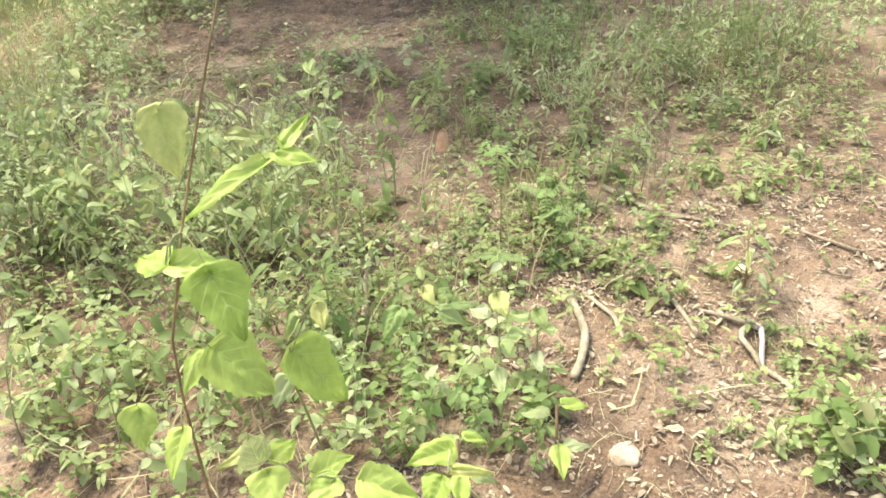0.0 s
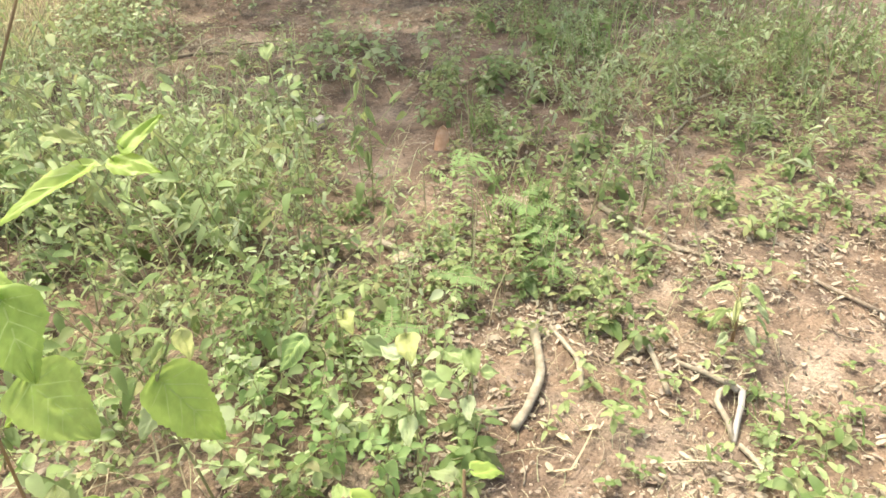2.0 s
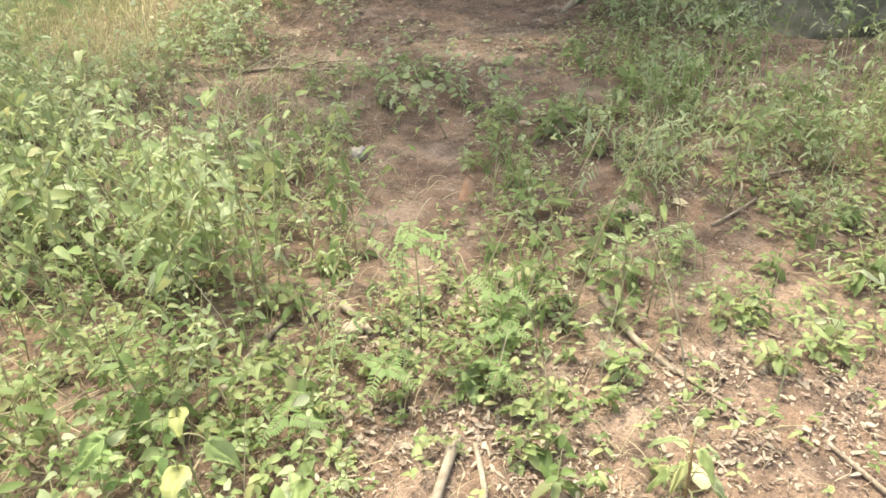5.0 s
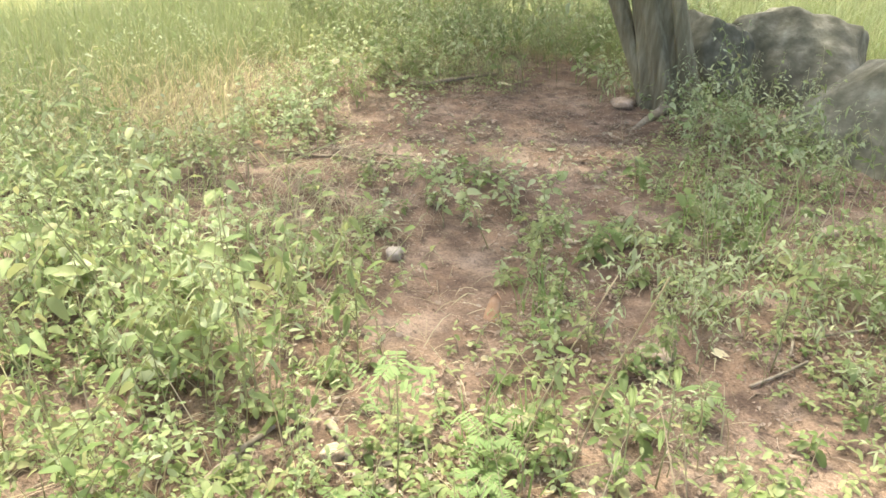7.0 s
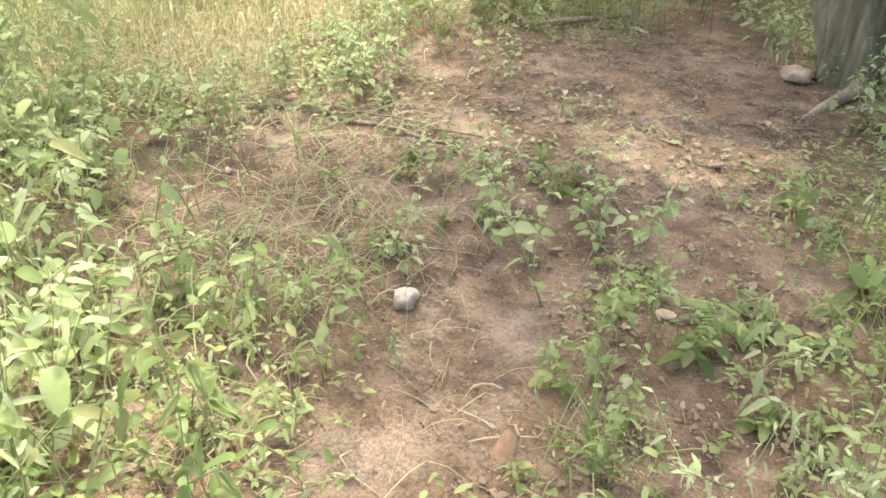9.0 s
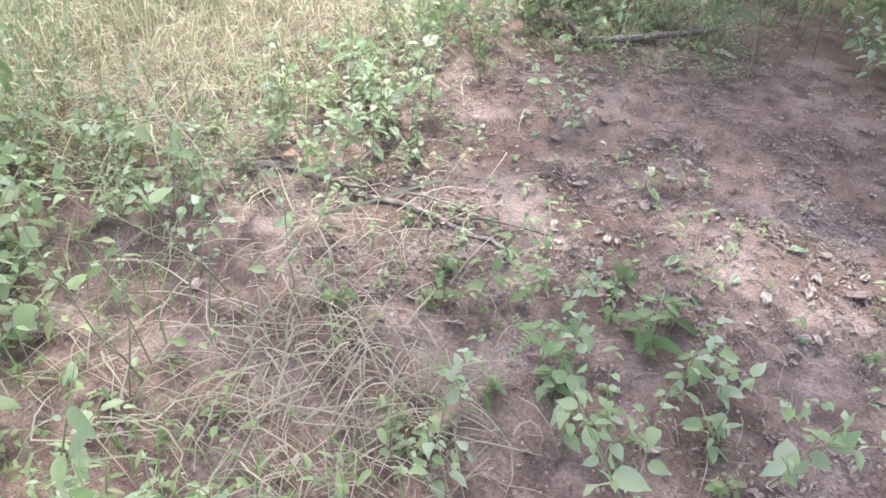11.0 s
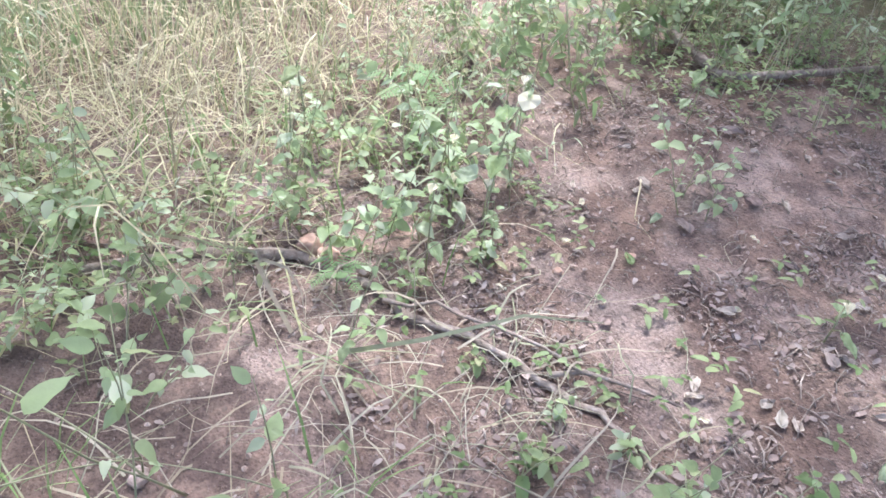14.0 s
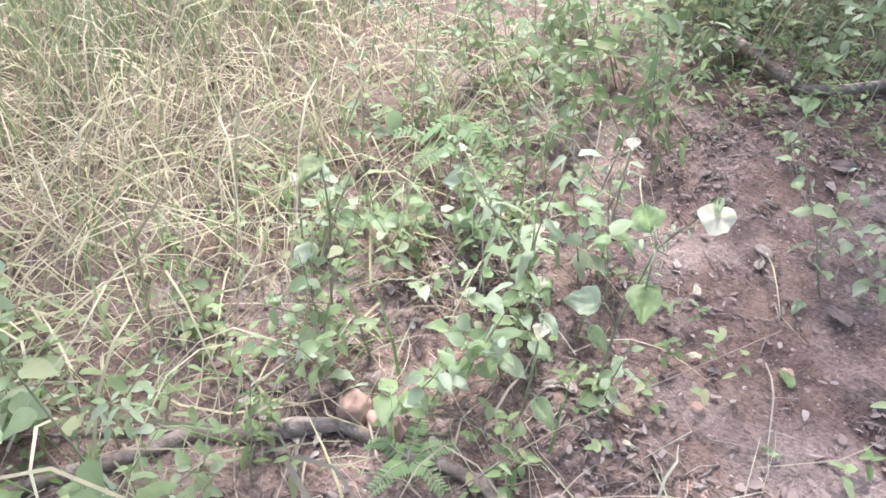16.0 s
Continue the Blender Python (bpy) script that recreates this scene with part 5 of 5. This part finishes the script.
# ---- grass, straw, litter: what nobody could count ----


def blades(name, material, label, category, spots, bend, width, seed):
    """Grass: each spot is x, y, height; every blade arches over and tapers."""
    r = np.random.default_rng(seed)
    s = np.array(spots)
    n = len(s)
    a, lean = r.uniform(0, 2 * np.pi, n), r.uniform(0.15, 1.0, n) * bend
    w = width * r.uniform(0.6, 1.3, n)
    v = np.zeros((n, 4, 2, 3))
    z0 = np.array([gz(x, y) for x, y, _ in spots]) - 0.005
    for k, q in enumerate((0.0, 0.4, 0.75, 1.0)):
        out = lean * s[:, 2] * q ** 1.6
        cx, cy = s[:, 0] + out * np.cos(a), s[:, 1] + out * np.sin(a)
        cz = z0 + s[:, 2] * (q - 0.35 * lean * q * q)
        half = w * (1 - 0.9 * q * q) / 2
        for side, sg in ((0, -1), (1, 1)):
            v[:, k, side] = np.stack([cx - sg * half * np.sin(a), cy + sg * half * np.cos(a), cz], -1)
    f = [(8 * i + 2 * k, 8 * i + 2 * k + 1, 8 * i + 2 * k + 3, 8 * i + 2 * k + 2) for i in range(n) for k in range(3)]
    g = Geo()
    g.v, g.f = v.reshape(-1, 3).tolist(), f
    return tagged(new(name, g.mesh(name, material)), label, category, kind="stuff")


def scatter(count, box, ok=None, tall=(0.2, 0.5)):
    out = []
    while len(out) < count:
        x, y = rnd(box[0], box[1]), rnd(box[2], box[3])
        keep = 1.0 if ok is None else ok(x, y)
        if RNG.random() < keep:
            out.append((x, y, rnd(*tall)))
        else:
            count -= 0.15
    return out


def left_field(x, y):
    edge = -3.0 - 0.25 * max(0.0, y - 4.5) + 0.5 * noise.noise(Vector((x, y, 0)) * 0.9)
    return max(0.0, min(1.0, (edge - x) * 1.7, (y - 0.4) * 0.45))


def right_field(x, y):
    return 1.0 if y > 8.5 + 0.4 * noise.noise(Vector((x, y, 5))) or x > 2.7 else 0.0


def in_weeds(x, y):
    """How thickly the low green cover grows."""
    d = 0.0
    for cx, cy, rx, ry, w in ((-0.6, 2.6, 1.1, 1.1, 0.55), (0.3, 2.4, 0.7, 0.8, 0.6), (-0.2, 1.7, 0.7, 0.5, 0.45), (-2.6, 3.4, 0.9, 0.6, 0.8), (0.9, 2.7, 0.6, 0.45, 0.7), (0.9, 3.3, 0.6, 0.4, 0.28), (1.1, 4.5, 0.6, 0.5, 0.6), (1.9, 4.6, 0.7, 1.2, 0.9), (0.6, 5.8, 0.7, 0.9, 0.7), (-2.25, 4.1, 0.4, 0.6, 0.2), (-2.5, 4.9, 0.5, 0.5, 0.5), (-2.3, 6.8, 0.9, 0.9, 0.9), (-1.0, 4.6, 0.8, 0.6, 0.10), (-0.8, 5.0, 0.7, 0.8, 0.12), (1.7, 2.0, 0.5, 0.6, 0.25), (1.35, 2.05, 0.35, 0.35, 0.22), (1.8, 3.3, 0.55, 0.55, 0.4), (1.5, 2.75, 0.3, 0.3, 0.3), (-1.8, 4.8, 0.4, 0.4, 0.15), (-2.2, 4.0, 0.5, 0.6, 0.15)):
        q = ((x - cx) / rx) ** 2 + ((y - cy) / ry) ** 2
        d = max(d, w * max(0.0, 1.25 - q))
    return min(1.0, d * (0.75 + 0.8 * noise.noise(Vector((x * 4, y * 4, 2)))))


blades("tall_grass", GRASS, "tall yellow-green meadow grass in full sun", "grass", scatter(19000, (-8, -2.4, 0.4, 9.5), left_field, (0.2, 0.55)), 0.8, 0.008, 1)
blades("tall_grass", GRASS, "yellow-green grass of the sunny field behind the boulders", "grass", scatter(16000, (-3.2, 4.5, 8.0, 13.0), right_field, (0.2, 0.6)), 0.9, 0.007, 2)
blades("far_grass", GRASS, "distant sunlit meadow grass", "grass", scatter(14000, (-16, 10, 9.0, 24.0), None, (0.3, 0.8)), 0.9, 0.016, 3)
blades("dead_stems", STRAW, "dry brown stems standing among the weeds", "dry stems", scatter(1500, (-3.0, 2.6, 1.2, 7.6), lambda x, y: in_weeds(x, y) ** 2, (0.15, 0.6)), 0.7, 0.0045, 6)
tufts = []
for cx, cy, n, spread, h in ((0.86, 3.02, 60, 0.07, 0.22), (0.95, 2.92, 40, 0.06, 0.18), (1.05, 5.0, 45, 0.13, 0.40), (0.88, 4.75, 25, 0.10, 0.34), (0.55, 5.3, 25, 0.12, 0.3), (1.7, 2.1, 30, 0.07, 0.10), (-1.55, 3.55, 40, 0.1, 0.2), (-0.6, 3.55, 40, 0.12, 0.2), (1.9, 1.9, 30, 0.1, 0.12),
                             (2.2, 5.2, 160, 0.4, 0.4), (-0.9, 7.6, 90, 0.3, 0.4), (-1.2, 4.0, 18, 0.16, 0.24), (-0.7, 3.9, 18, 0.16, 0.24), (-1.9, 4.35, 24, 0.2, 0.25), (-2.5, 4.1, 60, 0.3, 0.3), (-2.7, 4.8, 60, 0.35, 0.3), (-1.0, 3.5, 40, 0.2, 0.2), (0.52, 3.84, 30, 0.07, 0.28)):
    for _ in range(n):
        tufts.append((RNG.gauss(cx, spread), RNG.gauss(cy, spread), h * rnd(0.5, 1.1)))
blades("grass_tufts", GREENGRASS, "green grass tufts growing from the soil", "grass", tufts, 1.0, 0.006, 4)


cover = Geo()
for x, y, h in scatter(4600, (-3.0, 2.6, 1.2, 7.6), in_weeds, (0.02, 0.09)):
    z, a = gz(x, y), rnd(0, 6.3)
    for k in range(4):
        w = a + k * 1.6 + rnd(-0.3, 0.3)
        cover.leaf((x, y, z + h * (0.5 + 0.15 * k)), (math.cos(w), math.sin(w), rnd(-0.1, 0.5)), (0, 0, 1), rnd(0.014, 0.034), rnd(0.007, 0.016), 0.3, 0.3)
tagged(new("ground_cover", cover.mesh("ground_cover", WEED)), "tiny green seedlings carpeting the soil", "ground cover", kind="stuff")
cover = Geo()
for x, y, h in scatter(4200, (-3.0, 2.6, 1.2, 7.6), in_weeds, (0.03, 0.16)):
    z, a = gz(x, y), rnd(0, 6.3)
    for k in range(3):
        w = a + k * 2.1 + rnd(-0.3, 0.3)
        cover.leaf((x, y, z + h * (0.5 + 0.2 * k)), (math.cos(w), math.sin(w), rnd(-0.2, 0.4)), (0, 0, 1), rnd(0.02, 0.045), rnd(0.009, 0.02), 0.3, 0.4)
tagged(new("pale_ground_cover", cover.mesh("pale_ground_cover", PALE)), "pale grey-green small-leaved ground cover", "ground cover", kind="stuff")

def drift(x, y):
    """Litter gathers in drifts and leaves the trodden soil between them bare."""
    q = noise.noise(Vector((x * 3.1, y * 3.1, 9.0))) + 0.5 * noise.noise(Vector((x * 8.3, y * 8.3, 4.0)))
    return max(0.12, min(1.0, 0.34 + 1.5 * q))


litter = Geo()
for x, y, _ in scatter(14000, (-3.2, 2.6, 1.1, 7.8), drift) + scatter(9000, (-2.4, 0.4, 4.2, 7.0), drift) + scatter(6000, (0.3, 2.6, 1.4, 4.4), drift):
    a, ln = rnd(0, 6.3), 0.007 + 0.026 * RNG.random() ** 2.5
    litter.leaf((x, y, gz(x, y) + rnd(0.003, 0.012)), (math.cos(a), math.sin(a), rnd(-0.1, 0.25)), (rnd(-0.5, 0.5), rnd(-0.5, 0.5), 1), ln, ln * rnd(0.3, 0.6), rnd(-0.3, 0.6), rnd(-0.2, 0.5))
tagged(new("leaf_litter", litter.mesh("leaf_litter", LITTER)), "dead brown and grey leaves strewn on soil", "leaf litter", kind="stuff")

flakes = Geo()
for x, y, _ in scatter(3600, (0.5, 2.4, 1.5, 3.1), drift):
    a, ln = rnd(0, 6.3), 0.008 + 0.03 * RNG.random() ** 2
    flakes.leaf((x, y, gz(x, y) + rnd(0.004, 0.014)), (math.cos(a), math.sin(a), rnd(-0.1, 0.25)), (rnd(-0.5, 0.5), rnd(-0.5, 0.5), 1), ln, ln * rnd(0.15, 0.5), rnd(-0.3, 0.6), rnd(-0.2, 0.5))
tagged(new("pale_litter", flakes.mesh("pale_litter", TAN)), "bleached leaf flakes strewn on sunny soil", "leaf litter", kind="stuff")

twigs = Geo()
for x, y, _ in scatter(4200, (-3.0, 2.4, 1.2, 7.2), drift) + scatter(2800, (-2.2, 0.0, 4.4, 6.4), drift) + scatter(1800, (0.4, 2.5, 1.5, 4.2), drift):
    a, ln, z = rnd(0, 6.3), 0.015 + 0.085 * RNG.random() ** 2, gz(x, y)
    k = rnd(-0.4, 0.4)
    p = [(x + ln * s * math.cos(a + k * s), y + ln * s * math.sin(a + k * s), gz(x + ln * s * math.cos(a), y + ln * s * math.sin(a)) + 0.004 + 0.01 * math.sin(3.1 * s)) for s in (0, 0.5, 1)]
    twigs.tube(p, [rnd(0.001, 0.0026)] * 3, 4)
tagged(new("twig_litter", twigs.mesh("twig_litter", GREYBARK)), "fine broken twigs strewn on soil", "twigs", kind="stuff")

grit = Geo()
for x, y, _ in scatter(2600, (-2.8, 2.6, 1.1, 7.0)) + scatter(2200, (0.6, 2.3, 1.5, 3.0)) + scatter(1600, (-2.2, 0.0, 3.6, 6.0)):
    r, z = rnd(0.003, 0.010), gz(x, y)
    o = len(grit.v)
    for k in range(5):
        w = k * 1.257 + rnd(-0.3, 0.3)
        grit.v.append((x + r * math.cos(w), y + r * math.sin(w), z - 0.002))
    grit.v.append((x + rnd(-0.3, 0.3) * r, y + rnd(-0.3, 0.3) * r, z + r * rnd(0.5, 0.9)))
    grit.f += [(o + k, o + (k + 1) % 5, o + 5) for k in range(5)]
tagged(new("gravel", grit.mesh("gravel", STONE, False)), "small pale grit and crumbs of soil", "gravel", kind="stuff")


def straw(name, spots, label, seed, material=STRAW):
    """Bent dry stems that lie over one another: each spot is x, y, spread, count, length, height."""
    r, g = random.Random(seed), Geo()
    for cx, cy, sx, sy, n, ln, high in spots:
        for _ in range(n):
            x, y, a = r.gauss(cx, sx), r.gauss(cy, sy), r.uniform(0, 6.3)
            L, z = ln * r.uniform(0.4, 1.2), gz(x, y)
            h, kink = high * r.uniform(0.02, 1) ** 1.5, r.choice((-0.9, -0.4, -0.15, 0, 0.15, 0.3, 0.8))
            p = [(x, y, z + h * 0.2)]
            px, py, b, last = x, y, a, 0.0
            for s in (0.2, 0.4, 0.6, 0.8, 1.0):
                b += kink * 0.2 + (r.gauss(0, 0.7) if r.random() < 0.3 else r.gauss(0, 0.08))
                px, py, last = px + L * (s - last) * math.cos(b), py + L * (s - last) * math.sin(b), s
                p.append((px, py, gz(px, py) + 0.006 + h * math.sin(min(1, s * 1.05) * 2.6 + 0.2)))
            g.ribbon(p, r.choice((0.0022, 0.003, 0.0042, 0.006) if high > 0.035 else (0.0018, 0.0025, 0.0035)), (0.3, 0.2, 1))
    tagged(new(name, g.mesh(name, material)), label, "straw", kind="stuff")


straw("dry_straw", [(-1.0, 3.95, 0.22, 0.20, 140, 0.28, 0.13), (-0.75, 3.85, 0.22, 0.18, 130, 0.32, 0.16), (-1.35, 4.15, 0.25, 0.2, 45, 0.35, 0.14), (-1.6, 4.40, 0.3, 0.25, 70, 0.3, 0.10), (-1.25, 4.55, 0.22, 0.14, 60, 0.22, 0.10), (-1.95, 4.15, 0.18, 0.2, 26, 0.25, 0.12), (-2.2, 4.3, 0.2, 0.25, 50, 0.35, 0.2), (-1.3, 3.6, 0.25, 0.2, 22, 0.35, 0.08), (-0.22, 3.12, 0.12, 0.10, 36, 0.22, 0.12), (-0.55, 3.75, 0.2, 0.2, 50, 0.3, 0.15), (-1.15, 3.42, 0.22, 0.12, 45, 0.4, 0.10)], "dry straw-coloured grass stems lying tangled on soil", 81)
straw("straw_bed", [(-2.75, 4.4, 0.30, 0.5, 380, 0.45, 0.34), (-3.1, 4.9, 0.4, 0.6, 420, 0.5, 0.40), (-2.5, 3.6, 0.35, 0.4, 120, 0.4, 0.25), (-3.4, 4.0, 0.5, 0.6, 640, 0.5, 0.42), (-3.3, 5.8, 0.6, 0.6, 60, 0.5, 0.36)], "thick bed of dry pale grass stems", 82, PALESTRAW)
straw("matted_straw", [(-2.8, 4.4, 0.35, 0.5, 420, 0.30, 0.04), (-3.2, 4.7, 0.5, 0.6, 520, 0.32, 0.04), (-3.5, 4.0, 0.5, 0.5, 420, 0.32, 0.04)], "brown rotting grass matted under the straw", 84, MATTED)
straw("loose_straw", [(1.45, 2.1, 0.35, 0.35, 240, 0.09, 0.015), (0.35, 2.85, 0.3, 0.25, 120, 0.12, 0.02), (0.9, 2.2, 0.6, 0.6, 120, 0.16, 0.03), (0.2, 3.6, 0.8, 0.8, 80, 0.16, 0.05), (-0.5, 5.0, 0.9, 0.9, 60, 0.15, 0.03), (0.3, 1.7, 0.4, 0.3, 60, 0.3, 0.06), (-0.05, 1.75, 0.28, 0.22, 70, 0.35, 0.10), (-0.5, 2.9, 0.6, 0.6, 120, 0.3, 0.15)], "scattered loose straw and dry stems", 83)

# larger single fallen leaves
FALLEN = [(-0.66, 5.17, 0.07, 0), (-0.55, 4.92, 0.06, 0), (-1.46, 5.40, 0.07, 1), (-1.62, 5.53, 0.06, 1), (-1.82, 5.97, 0.08, 1), (-1.44, 5.69, 0.07, 1), (-2.02, 5.62, 0.06, 1), (-0.76, 5.55, 0.06, 1), (-1.69, 6.85, 0.12, 2), (0.72, 2.62, 0.08, 1), (1.60, 2.52, 0.08, 2), (0.95, 1.85, 0.06, 1), (-0.2, 5.5, 0.09, 1), (-1.1, 5.9, 0.07, 1), (-0.9, 5.3, 0.06, 1), (1.2, 3.9, 0.08, 2), (-1.3, 4.9, 0.06, 1)]
PETALS = [(-1.72, 5.2, 0.035, 2), (-1.60, 5.05, 0.03, 2), (-1.35, 5.55, 0.03, 2), (-1.15, 5.25, 0.028, 2), (-0.95, 4.9, 0.03, 2), (-1.55, 4.75, 0.03, 2), (-1.05, 5.75, 0.035, 2), (-0.6, 5.35, 0.03, 2), (0.55, 3.35, 0.04, 2), (0.95, 3.55, 0.05, 1), (0.2, 3.3, 0.05, 1), (0.35, 4.2, 0.05, 1)]
DROPPED = [(rnd(-1.9, 0.1), rnd(4.7, 6.7), rnd(0.03, 0.055), RNG.choice((0, 3, 3, 3, 1, 3))) for _ in range(70)] + [(rnd(-0.5, 1.1), rnd(4.2, 6.2), rnd(0.03, 0.06), RNG.choice((0, 3, 3, 3))) for _ in range(36)] + [(rnd(0.6, 2.0), rnd(1.7, 3.0), rnd(0.03, 0.05), RNG.choice((0, 1, 2))) for _ in range(16)]
for i, (x, y, ln, dead) in enumerate(FALLEN + PETALS + DROPPED):
    g = heart_leaf(ln, ln * 0.55, i * 2.3, 0.3, 0.12)
    ob = tagged(new("fallen_leaf", g.mesh("fallen_leaf", (ROUND, LITTER, WHITE, TAN)[dead])), ("fallen green leaf lying on the soil", "fallen brown leaf curled on the soil", "fallen bleached leaf lying on the soil", "fallen tan dry leaf lying on the soil")[dead], "leaf", "fallen leaves")
    ob.location, ob.rotation_euler = (x, y, gz(x, y) + 0.012), (rnd(-0.15, 0.15), rnd(-0.2, 0.2), rnd(0, 6.3))
